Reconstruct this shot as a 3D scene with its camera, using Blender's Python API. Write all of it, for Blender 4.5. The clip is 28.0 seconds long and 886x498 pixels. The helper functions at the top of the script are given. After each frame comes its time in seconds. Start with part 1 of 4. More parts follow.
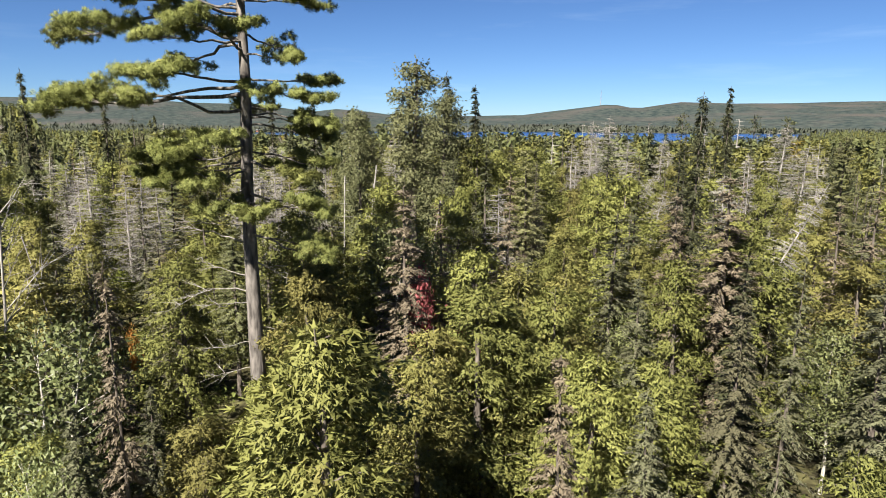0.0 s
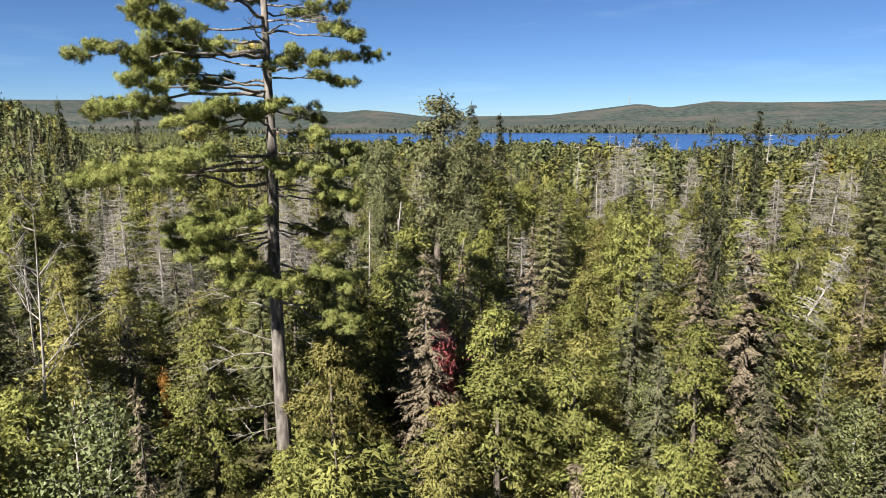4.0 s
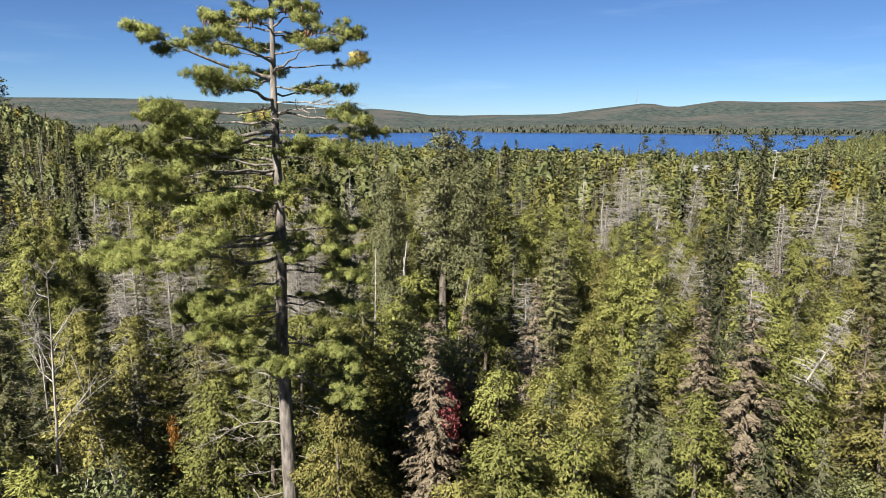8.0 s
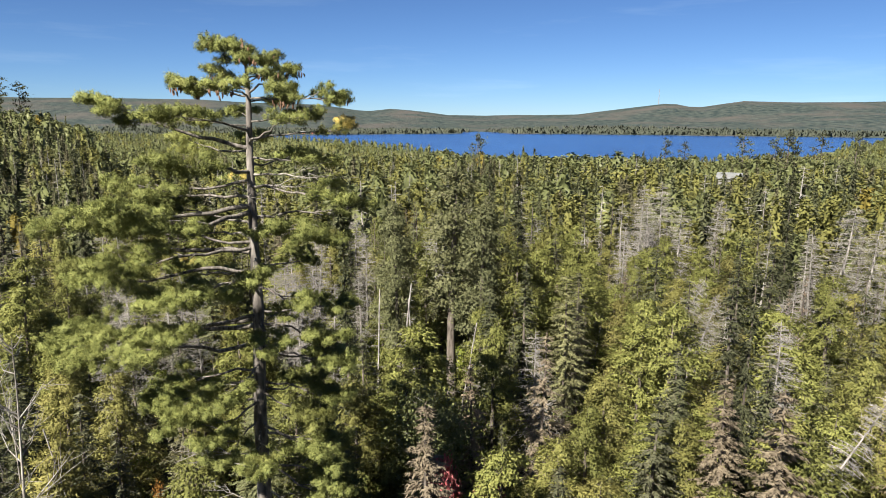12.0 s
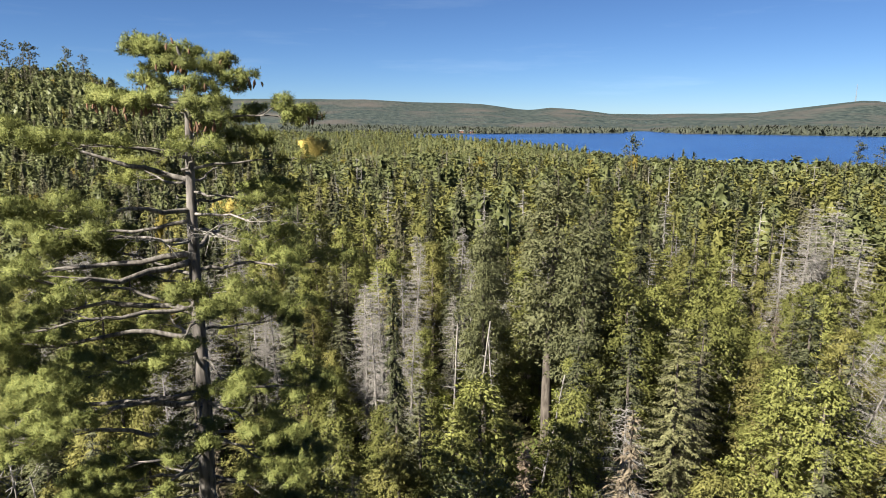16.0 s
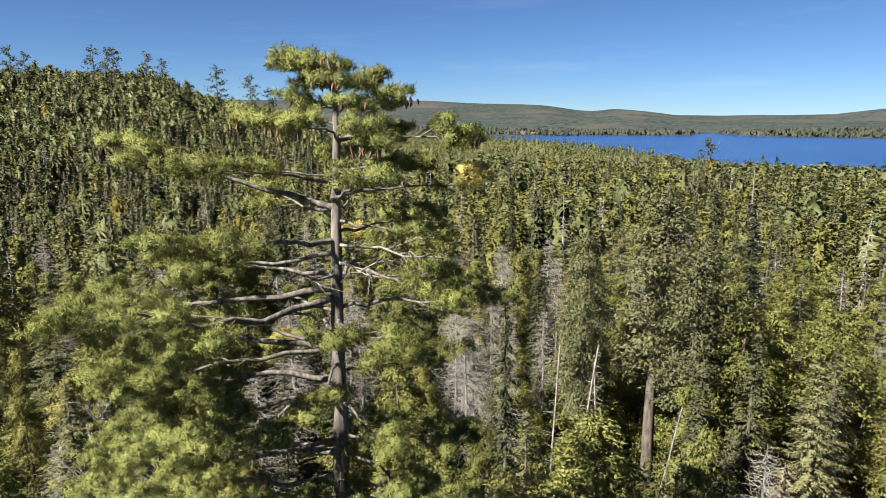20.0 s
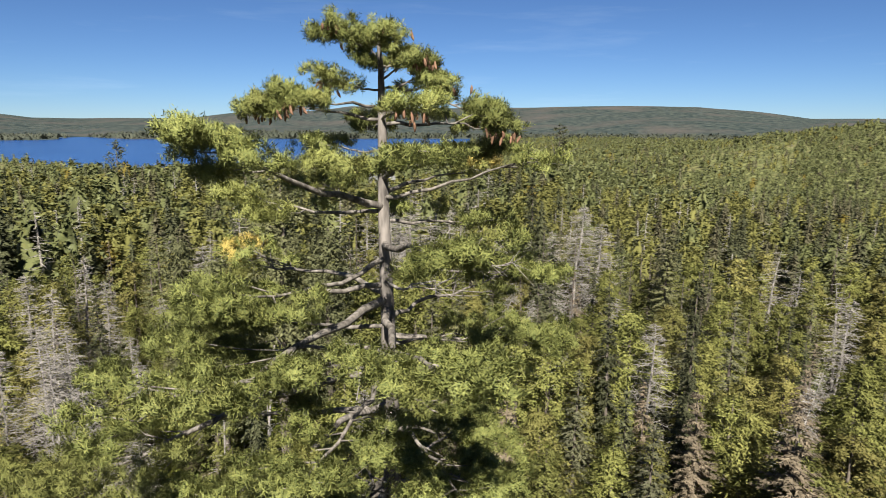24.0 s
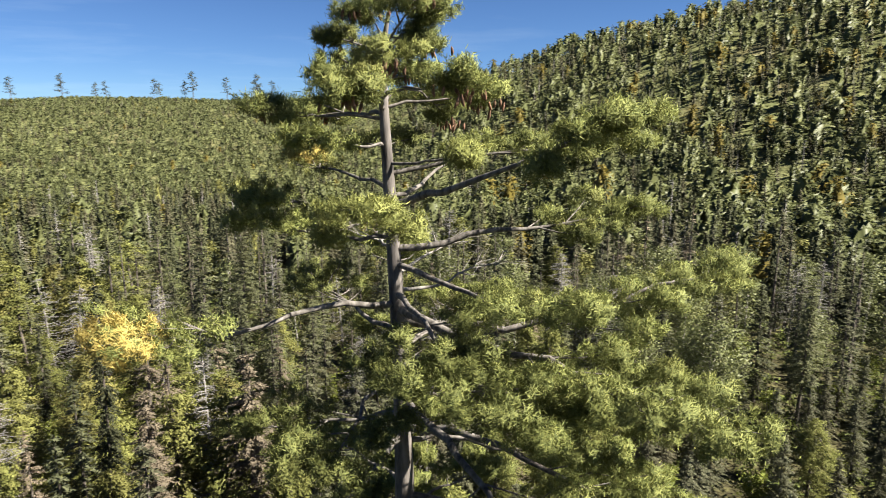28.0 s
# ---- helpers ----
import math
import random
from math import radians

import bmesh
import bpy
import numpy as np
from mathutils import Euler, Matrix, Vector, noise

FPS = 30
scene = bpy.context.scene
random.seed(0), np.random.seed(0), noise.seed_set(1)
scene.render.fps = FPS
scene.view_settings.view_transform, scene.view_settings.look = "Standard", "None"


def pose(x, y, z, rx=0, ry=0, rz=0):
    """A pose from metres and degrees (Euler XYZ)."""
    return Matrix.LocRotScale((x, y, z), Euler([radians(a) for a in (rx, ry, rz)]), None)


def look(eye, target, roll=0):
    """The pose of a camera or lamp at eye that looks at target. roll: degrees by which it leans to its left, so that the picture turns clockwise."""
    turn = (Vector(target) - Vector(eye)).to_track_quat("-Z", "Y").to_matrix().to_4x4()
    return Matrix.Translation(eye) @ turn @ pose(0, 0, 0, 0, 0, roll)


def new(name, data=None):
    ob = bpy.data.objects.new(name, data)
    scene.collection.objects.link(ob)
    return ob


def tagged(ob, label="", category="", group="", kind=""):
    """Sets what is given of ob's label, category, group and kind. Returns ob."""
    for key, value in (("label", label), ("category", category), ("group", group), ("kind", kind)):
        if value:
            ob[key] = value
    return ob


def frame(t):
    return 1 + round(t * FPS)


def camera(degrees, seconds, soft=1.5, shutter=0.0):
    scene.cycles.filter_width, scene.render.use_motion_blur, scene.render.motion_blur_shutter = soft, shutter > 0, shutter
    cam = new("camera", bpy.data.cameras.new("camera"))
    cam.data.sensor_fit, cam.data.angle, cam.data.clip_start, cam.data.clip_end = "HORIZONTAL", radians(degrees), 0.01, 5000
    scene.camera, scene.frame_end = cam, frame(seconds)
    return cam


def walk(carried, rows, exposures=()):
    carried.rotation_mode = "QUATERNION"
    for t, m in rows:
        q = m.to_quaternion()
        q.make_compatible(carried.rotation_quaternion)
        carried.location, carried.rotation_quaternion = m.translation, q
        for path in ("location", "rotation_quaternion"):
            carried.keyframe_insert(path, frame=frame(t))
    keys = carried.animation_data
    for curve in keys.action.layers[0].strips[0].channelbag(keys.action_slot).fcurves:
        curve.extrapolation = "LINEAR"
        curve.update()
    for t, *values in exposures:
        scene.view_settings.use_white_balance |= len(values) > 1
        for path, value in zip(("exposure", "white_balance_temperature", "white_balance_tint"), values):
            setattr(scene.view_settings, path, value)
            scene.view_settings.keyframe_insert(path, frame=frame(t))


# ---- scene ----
# ---- camera and its way ----
cam = camera(68.4, 28.0, soft=0.9, shutter=0.2)
# seconds, x, y, z, yaw to the left, pitch, roll
WAY = [
    (0.0, 7.18, -26.12, 15.89, -1.02, -11.37, 0.09),
    (0.5, 7.21, -26.12, 16.20, -0.60, -11.37, -0.02),
    (1.0, 7.24, -26.10, 16.52, -0.18, -11.38, -0.13),
    (1.5, 7.25, -26.07, 16.85, 0.20, -11.40, -0.23),
    (2.0, 7.28, -26.01, 17.19, 0.54, -11.42, -0.31),
    (2.5, 7.33, -25.97, 17.55, 0.85, -11.43, -0.35),
    (3.0, 7.36, -25.96, 17.93, 1.10, -11.42, -0.33),
    (3.5, 7.39, -25.98, 18.30, 1.26, -11.39, -0.25),
    (4.0, 7.39, -25.99, 18.67, 1.36, -11.40, -0.16),
    (4.5, 7.37, -25.99, 19.05, 1.43, -11.43, -0.11),
    (5.0, 7.36, -25.98, 19.44, 1.52, -11.43, -0.12),
    (5.5, 7.38, -25.97, 19.85, 1.65, -11.44, -0.14),
    (6.0, 7.43, -25.94, 20.28, 1.87, -11.48, -0.15),
    (6.5, 7.45, -25.91, 20.69, 1.93, -11.52, -0.12),
    (7.0, 7.45, -25.88, 21.08, 1.93, -11.55, -0.07),
    (7.5, 7.44, -25.86, 21.45, 1.92, -11.57, -0.03),
    (8.0, 7.42, -25.84, 21.81, 1.87, -11.58, 0.01),
    (8.5, 7.42, -25.83, 22.15, 1.91, -11.57, 0.06),
    (9.0, 7.42, -25.78, 22.48, 1.97, -11.58, 0.12),
    (9.5, 7.43, -25.60, 22.82, 2.02, -11.63, 0.17),
    (10.0, 7.47, -25.28, 23.14, 2.15, -11.65, 0.19),
    (10.5, 7.59, -24.84, 23.46, 2.30, -11.64, 0.18),
    (11.0, 7.78, -24.26, 23.80, 2.59, -11.66, 0.14),
    (11.5, 8.00, -23.53, 24.12, 2.94, -11.68, 0.10),
    (12.0, 8.23, -22.68, 24.36, 3.60, -11.62, 0.05),
    (12.5, 8.47, -21.75, 24.52, 4.55, -11.57, 0.00),
    (13.0, 8.74, -20.79, 24.62, 5.75, -11.57, -0.04),
    (13.5, 9.04, -19.82, 24.68, 7.18, -11.59, -0.08),
    (14.0, 9.40, -18.87, 24.72, 8.80, -11.60, -0.11),
    (14.5, 9.83, -17.91, 24.77, 10.73, -11.61, -0.11),
    (15.0, 10.39, -16.92, 24.83, 12.70, -11.65, -0.10),
    (15.5, 11.09, -15.89, 24.90, 14.96, -11.70, -0.09),
    (16.0, 11.83, -14.85, 24.96, 17.45, -11.72, -0.07),
    (16.5, 12.35, -13.96, 25.01, 20.11, -11.71, -0.07),
    (17.0, 12.45, -13.39, 25.08, 23.10, -11.68, -0.07),
    (17.5, 12.10, -13.14, 25.14, 26.33, -11.65, -0.09),
    (18.0, 11.54, -13.09, 25.21, 29.34, -11.63, -0.09),
    (18.5, 10.95, -13.11, 25.29, 29.58, -11.62, -0.07),
    (19.0, 10.30, -13.20, 25.39, 29.07, -11.65, -0.05),
    (19.5, 9.48, -13.39, 25.44, 26.18, -11.67, -0.02),
    (20.0, 8.48, -13.64, 25.43, 22.55, -11.63, -0.02),
    (20.5, 7.29, -13.94, 25.40, 17.69, -11.55, -0.02),
    (21.0, 5.88, -14.23, 25.37, 12.38, -11.51, 0.01),
    (21.5, 4.24, -14.46, 25.34, 6.62, -11.53, 0.07),
    (22.0, 2.42, -14.58, 25.30, 0.39, -11.56, 0.18),
    (22.5, 0.48, -14.53, 25.23, -6.32, -11.50, 0.28),
    (23.0, -1.54, -14.23, 25.14, -13.51, -11.36, 0.33),
    (23.5, -3.56, -13.61, 25.07, -20.80, -11.27, 0.32),
    (24.0, -5.52, -12.65, 25.01, -28.91, -11.24, 0.31),
    (24.5, -7.36, -11.41, 24.98, -36.98, -11.26, 0.28),
    (25.0, -9.07, -9.93, 24.95, -43.83, -11.28, 0.24),
    (25.5, -10.55, -8.21, 24.91, -55.32, -11.25, 0.17),
    (26.0, -11.65, -6.24, 24.87, -67.14, -11.23, 0.11),
    (26.5, -12.29, -4.12, 24.84, -78.38, -11.21, 0.06),
    (27.0, -12.50, -1.93, 24.82, -88.16, -11.22, 0.03),
    (27.5, -12.32, 0.34, 24.82, -97.59, -11.27, -0.01),
    (28.0, -11.87, 2.64, 24.81, -107.34, -11.33, -0.05),
]
walk(cam, [(t, pose(x, y, z, 90 + pitch, 0, yaw) @ pose(0, 0, 0, 0, 0, roll)) for t, x, y, z, yaw, pitch, roll in WAY],
     exposures=[(0.0, 2.06), (5.5, 2.0), (20.5, 2.0), (22.5, 1.87), (25.0, 1.74), (26.5, 1.8), (28.0, 2.17)])

# ---- light: clear autumn day, sun behind and to the side ----
SUN_TO = Vector((-0.51, -0.86, 0.0)).normalized()
SUN_UP = radians(45)
world = bpy.data.worlds.new("sky")
scene.world = world
world.use_nodes = True
wn = world.node_tree
wn.nodes.clear()
sky = wn.nodes.new("ShaderNodeTexSky")
sky.sky_type, sky.sun_disc = "NISHITA", False
sky.sun_elevation, sky.sun_rotation = SUN_UP, math.atan2(SUN_TO.x, SUN_TO.y)
sky.altitude, sky.air_density, sky.dust_density, sky.ozone_density = 1500, 0.75, 0.0, 4.0
bg = wn.nodes.new("ShaderNodeBackground")
bg.inputs["Strength"].default_value = 0.0225
wout = wn.nodes.new("ShaderNodeOutputWorld")
blue = wn.nodes.new("ShaderNodeMix")
blue.data_type, blue.blend_type = "RGBA", "MULTIPLY"
blue.inputs[0].default_value, blue.inputs[7].default_value = 1.0, (0.74, 0.94, 1.18, 1)
# thin streaks of high cloud
where, squash, streak, amount, pale, cloud = [wn.nodes.new("ShaderNode" + k) for k in ("TexCoord", "Mapping", "TexNoise", "MapRange", "HueSaturation", "Mix")]
squash.inputs["Scale"].default_value = (2.2, 2.2, 20.0)
streak.inputs["Scale"].default_value, streak.inputs["Detail"].default_value, streak.inputs["Roughness"].default_value = 1.6, 6.0, 0.6
amount.inputs["From Min"].default_value, amount.inputs["From Max"].default_value, amount.inputs["To Max"].default_value = 0.55, 0.80, 0.32
pale.inputs["Saturation"].default_value, pale.inputs["Value"].default_value = 0.45, 1.22
cloud.data_type = "RGBA"
wn.links.new(where.outputs["Generated"], squash.inputs[0])
wn.links.new(squash.outputs[0], streak.inputs["Vector"])
wn.links.new(streak.outputs["Fac"], amount.inputs["Value"])
wn.links.new(sky.outputs[0], pale.inputs["Color"])
wn.links.new(sky.outputs[0], cloud.inputs[6])
wn.links.new(pale.outputs[0], cloud.inputs[7])
wn.links.new(amount.outputs[0], cloud.inputs[0])
wn.links.new(cloud.outputs[2], blue.inputs[6])
wn.links.new(blue.outputs[2], bg.inputs[0])
wn.links.new(bg.outputs[0], wout.inputs[0])
sun = new("sun", bpy.data.lights.new("sun", "SUN"))
sun.data.energy, sun.data.angle, sun.data.color = 5.0, radians(0.53), (1.0, 0.94, 0.82)
sun.matrix_world = look((SUN_TO * math.cos(SUN_UP) + Vector((0, 0, math.sin(SUN_UP)))) * 100, (0, 0, 0))


# ---- materials ----
def shader(name):
    m = bpy.data.materials.new(name)
    m.use_nodes = True
    m.node_tree.nodes.clear()
    return m, m.node_tree.nodes, m.node_tree.links


def mixed(n, l, a, b, fac, mode="MIX"):
    mix = n.new("ShaderNodeMix")
    mix.data_type, mix.blend_type = "RGBA", mode
    for socket, v in ((mix.inputs[6], a), (mix.inputs[7], b), (mix.inputs[0], fac)):
        if isinstance(v, bpy.types.NodeSocket):
            l.new(v, socket)
        elif isinstance(v, tuple):
            socket.default_value = (*v, 1)
        else:
            socket.default_value = v
    return mix.outputs[2]


def noise_of(n, l, size, detail=4.0, place="Object"):
    c = n.new("ShaderNodeTexCoord")
    t = n.new("ShaderNodeTexNoise")
    t.inputs["Scale"].default_value, t.inputs["Detail"].default_value = 1.0 / size, detail
    l.new(c.outputs[place], t.inputs["Vector"])
    return t.outputs["Fac"]


def ramped(n, l, fac, lo, hi):
    r = n.new("ShaderNodeMapRange")
    r.inputs["From Min"].default_value, r.inputs["From Max"].default_value = lo, hi
    l.new(fac, r.inputs["Value"])
    return r.outputs["Result"]


def leaf_material(name, deep, light, warm, warm_from=0.8, see=0.26, rough=0.65):
    """Leaves: each leaf its own shade between two greens, whole trees lean to a warmer tint, some light comes through."""
    m, n, l = shader(name)
    mid = [0.38 * (a + b) for a, b in zip(deep, light)]
    deep, light, warm = [tuple(0.32 * m + 0.68 * 0.76 * v for m, v in zip(mid, c)) for c in (deep, light)] + [tuple(0.72 * v for v in warm)]
    geo, info = n.new("ShaderNodeNewGeometry"), n.new("ShaderNodeObjectInfo")
    own = mixed(n, l, deep, light, geo.outputs["Random Per Island"])
    tint = mixed(n, l, own, warm, ramped(n, l, info.outputs["Random"], warm_from, 1.25))
    patch = mixed(n, l, tint, warm, ramped(n, l, noise_of(n, l, 1.3, 2.0), 0.62, 0.95))
    value = n.new("ShaderNodeHueSaturation")
    l.new(patch, value.inputs["Color"])
    bright = n.new("ShaderNodeMapRange")
    bright.inputs["To Min"].default_value, bright.inputs["To Max"].default_value = 0.75, 1.2
    mult = n.new("ShaderNodeMath")
    mult.operation = "MULTIPLY"
    mult.inputs[1].default_value = 7.31
    frac = n.new("ShaderNodeMath")
    frac.operation = "FRACT"
    l.new(info.outputs["Random"], mult.inputs[0])
    l.new(mult.outputs[0], frac.inputs[0])
    l.new(frac.outputs[0], bright.inputs["Value"])
    l.new(bright.outputs[0], value.inputs["Value"])
    p = n.new("ShaderNodeBsdfPrincipled")
    l.new(value.outputs[0], p.inputs["Base Color"])
    p.inputs["Roughness"].default_value = rough
    p.inputs["Specular IOR Level"].default_value = 0.12
    t = n.new("ShaderNodeBsdfTranslucent")
    l.new(value.outputs[0], t.inputs["Color"])
    mix = n.new("ShaderNodeMixShader")
    mix.inputs[0].default_value = see
    l.new(p.outputs[0], mix.inputs[1])
    l.new(t.outputs[0], mix.inputs[2])
    out = n.new("ShaderNodeOutputMaterial")
    l.new(mix.outputs[0], out.inputs[0])
    return m


def bark_material(name, dark, pale, size=0.12, rough=0.85, bump=0.6):
    m, n, l = shader(name)
    dark, pale = tuple(0.78 * v for v in dark), tuple(0.78 * v for v in pale)
    c = n.new("ShaderNodeTexCoord")
    mp = n.new("ShaderNodeMapping")
    mp.inputs["Scale"].default_value = (1 / size, 1 / size, 0.25 / size)
    t = n.new("ShaderNodeTexNoise")
    t.inputs["Scale"].default_value, t.inputs["Detail"].default_value = 1.0, 6.0
    l.new(c.outputs["Object"], mp.inputs[0])
    l.new(mp.outputs[0], t.inputs["Vector"])
    stain = noise_of(n, l, 1.1, 3.0)
    col = mixed(n, l, dark, pale, ramped(n, l, t.outputs["Fac"], 0.35, 0.68))
    col = mixed(n, l, col, tuple(0.55 * v for v in dark), ramped(n, l, stain, 0.55, 0.85))
    p = n.new("ShaderNodeBsdfPrincipled")
    l.new(col, p.inputs["Base Color"])
    p.inputs["Roughness"].default_value = rough
    p.inputs["Specular IOR Level"].default_value = 0.2
    b = n.new("ShaderNodeBump")
    b.inputs["Strength"].default_value, b.inputs["Distance"].default_value = bump, 0.03
    l.new(t.outputs["Fac"], b.inputs["Height"])
    l.new(b.outputs[0], p.inputs["Normal"])
    out = n.new("ShaderNodeOutputMaterial")
    l.new(p.outputs[0], out.inputs[0])
    return m


def plain_material(name, a, b, size, rough=0.8, detail=5.0):
    m, n, l = shader(name)
    f = noise_of(n, l, size, detail)
    p = n.new("ShaderNodeBsdfPrincipled")
    l.new(mixed(n, l, a, b, ramped(n, l, f, 0.3, 0.7)), p.inputs["Base Color"])
    p.inputs["Roughness"].default_value = rough
    out = n.new("ShaderNodeOutputMaterial")
    l.new(p.outputs[0], out.inputs[0])
    return m


M_CEDAR = leaf_material("cedar_sprays", (0.126, 0.138, 0.039), (0.268, 0.272, 0.084), (0.262, 0.212, 0.078), 0.72)
M_FIR = leaf_material("fir_needles", (0.080, 0.084, 0.048), (0.180, 0.180, 0.105), (0.150, 0.130, 0.080), 0.75)
M_BROWNFIR = leaf_material("browned_fir_needles", (0.140, 0.112, 0.080), (0.280, 0.232, 0.165), (0.26, 0.19, 0.14), 0.6)
M_SPRUCE = leaf_material("spruce_needles", (0.050, 0.056, 0.030), (0.115, 0.120, 0.062), (0.100, 0.096, 0.052), 0.8)
M_LARCH = leaf_material("larch_needles", (0.105, 0.115, 0.055), (0.215, 0.220, 0.110), (0.240, 0.215, 0.105), 0.8)
M_ASPEN = leaf_material("broad_leaves", (0.105, 0.122, 0.050), (0.210, 0.224, 0.094), (0.26, 0.22, 0.06), 0.92, see=0.2, rough=0.45)
M_BIRCHLEAF = leaf_material("birch_leaves", (0.10, 0.125, 0.045), (0.24, 0.265, 0.125), (0.26, 0.25, 0.08), 0.8, see=0.3, rough=0.4)
M_SHRUB = leaf_material("shrub_leaves", (0.115, 0.145, 0.026), (0.225, 0.245, 0.052), (0.28, 0.23, 0.05), 0.85, see=0.25)
M_RED = leaf_material("red_maple_leaves", (0.38, 0.085, 0.10), (0.62, 0.22, 0.22), (0.55, 0.22, 0.16), 0.9, see=0.3)
M_ORANGE = leaf_material("orange_leaves", (0.25, 0.11, 0.03), (0.36, 0.19, 0.05), (0.38, 0.24, 0.05), 0.9, see=0.3)
M_PINE = leaf_material("pine_needles", (0.095, 0.122, 0.042), (0.325, 0.338, 0.104), (0.345, 0.320, 0.105), 0.9, see=0.22)
M_YELLOW = leaf_material("yellowed_pine_needles", (0.46, 0.36, 0.10), (0.66, 0.54, 0.18), (0.60, 0.45, 0.14), 0.9)
M_UNDER = leaf_material("forest_floor_leaves", (0.055, 0.072, 0.020), (0.150, 0.170, 0.045), (0.17, 0.15, 0.05), 0.85, see=0.2)
M_BARK = bark_material("conifer_bark", (0.055, 0.045, 0.038), (0.17, 0.145, 0.125))
M_LIMB = bark_material("pine_limb_bark", (0.065, 0.057, 0.050), (0.235, 0.212, 0.192), 0.10)
M_PBARK = bark_material("pine_bark", (0.060, 0.053, 0.049), (0.235, 0.210, 0.192), 0.16, bump=0.9)
M_DEADPINE = bark_material("bleached_pine_wood", (0.16, 0.145, 0.13), (0.33, 0.305, 0.28), 0.08)
M_GREY = bark_material("grey_dead_wood", (0.155, 0.143, 0.134), (0.36, 0.335, 0.31), 0.07)
M_BIRCH = bark_material("birch_bark", (0.24, 0.22, 0.20), (0.56, 0.53, 0.49), 0.10)
M_PALE = bark_material("weathered_birch_bark", (0.15, 0.135, 0.125), (0.36, 0.34, 0.315), 0.10)
M_CONE = bark_material("pine_cone_scales", (0.12, 0.07, 0.045), (0.25, 0.14, 0.09), 0.03)

# ---- ground, lake and hills ----
LAKE_Z = -9.0


def curve_at(x, xs, ys):
    return float(np.interp(x, xs, ys))


# skyline of the far hills: bearing to the left of +y in degrees, tangent of its height over the eye
FAR_AZ = (-180, -75, -62, -58, -54, -50, -44, -33, -25, -21, -17.5, -15.5, -11, -8, -4, 0, 3, 5, 8, 10.5, 13.5, 20, 24, 37, 60, 180)
FAR_UP = (.012, .004, .003, .003, .013, .019, .019, .017, .016, .018, .009, .016, .007, .0, -.001, -.002, -.001, .003, .008, .005, .014, .017, .020, .021, .018, .012)
# near ridges: bearing, tangent of the treetops over the eye
RIDGE_AZ = (-180, -150, -140, -130, -122, -117.5, -113, -108, -100, -92, -85, -78, -70, -66, -63, -58, -52, -47, -44, 27, 33, 38.5, 43, 44.7, 48, 56, 66, 90, 140, 180)
RIDGE_UP = (.14, .18, .17, .147, .122, .104, .078, .056, .041, .031, .034, .034, .026, .012, .004, -.010, -.026, -.042, -.2, -.2, -.02, .006, .030, .048, .056, .058, .062, .08, .10, .12)
RIDGE_DAZ = (-180, -130, -112, -98, -62, 30, 180)
RIDGE_R = (380, 390, 460, 600, 600, 270, 270)
SHORE_AZ = (-34, -31, -27, -20, -10, 0, 8, 15, 19, 22, 24)
SHORE_R = (1300, 900, 600, 500, 455, 490, 640, 840, 920, 1080, 1300)
FARSHORE_AZ = (-40, -30, -20, -10, -3, -1.6, -0.4, 0.8, 2, 10, 20, 30)
FARSHORE_R = (1180, 1170, 1150, 1160, 1180, 1240, 1330, 1330, 1180, 1130, 1090, 1100)


def bearing(x, y):
    return math.degrees(math.atan2(-x, y))


def smooth(a, b, v):
    u = min(1.0, max(0.0, (v - a) / (b - a)))
    return u * u * (3 - 2 * u)


def ground_z(x, y):
    r, az = math.hypot(x, y), bearing(x, y)
    soft = noise.noise(Vector((x / 38, y / 38, 0))) * 1.1 + noise.noise(Vector((x / 9, y / 9, 5))) * 0.25
    z = soft * smooth(0, 30, r)
    z += -8.0 * smooth(60, 420, r)
    up = curve_at(az, RIDGE_AZ, RIDGE_UP)
    if up > -0.19:
        away = curve_at(az, RIDGE_DAZ, RIDGE_R)
        crest = 25 + away * up - 6.5
        z = z + max(0.0, crest - z) * smooth(40 + 0.17 * away, away, r) ** 1.1
        if r > away:
            z = max(soft - 8.0, crest + soft * 2 - (r - away) * 0.03)
    if r > 430 and up < -0.19:
        shore = curve_at(az, SHORE_AZ, SHORE_R)
        other = curve_at(az, FARSHORE_AZ, FARSHORE_R)
        if -34 < az < 24 and shore < other:
            z = LAKE_Z + 1.5 - 4 * smooth(shore - 25, shore + 25, r) + 4 * smooth(other - 15, other + 15, r)
        else:
            z = LAKE_Z + 1.5
    if r > 1150:
        far = 25 + 2600 * curve_at(az, FAR_AZ, FAR_UP) + 5 * noise.noise(Vector((x / 260, y / 260, 3)))
        begin = max(1180.0, curve_at(az, FARSHORE_AZ, FARSHORE_R) + 30)
        rise = smooth(begin, 2600, r)
        bumpy = 13 * (noise.noise(Vector((x / 420, y / 420, 9))) + 0.3) * smooth(begin, begin + 300, r) * (1 - smooth(2200, 2600, r))
        z = z + (far - z) * rise + bumpy
    return z


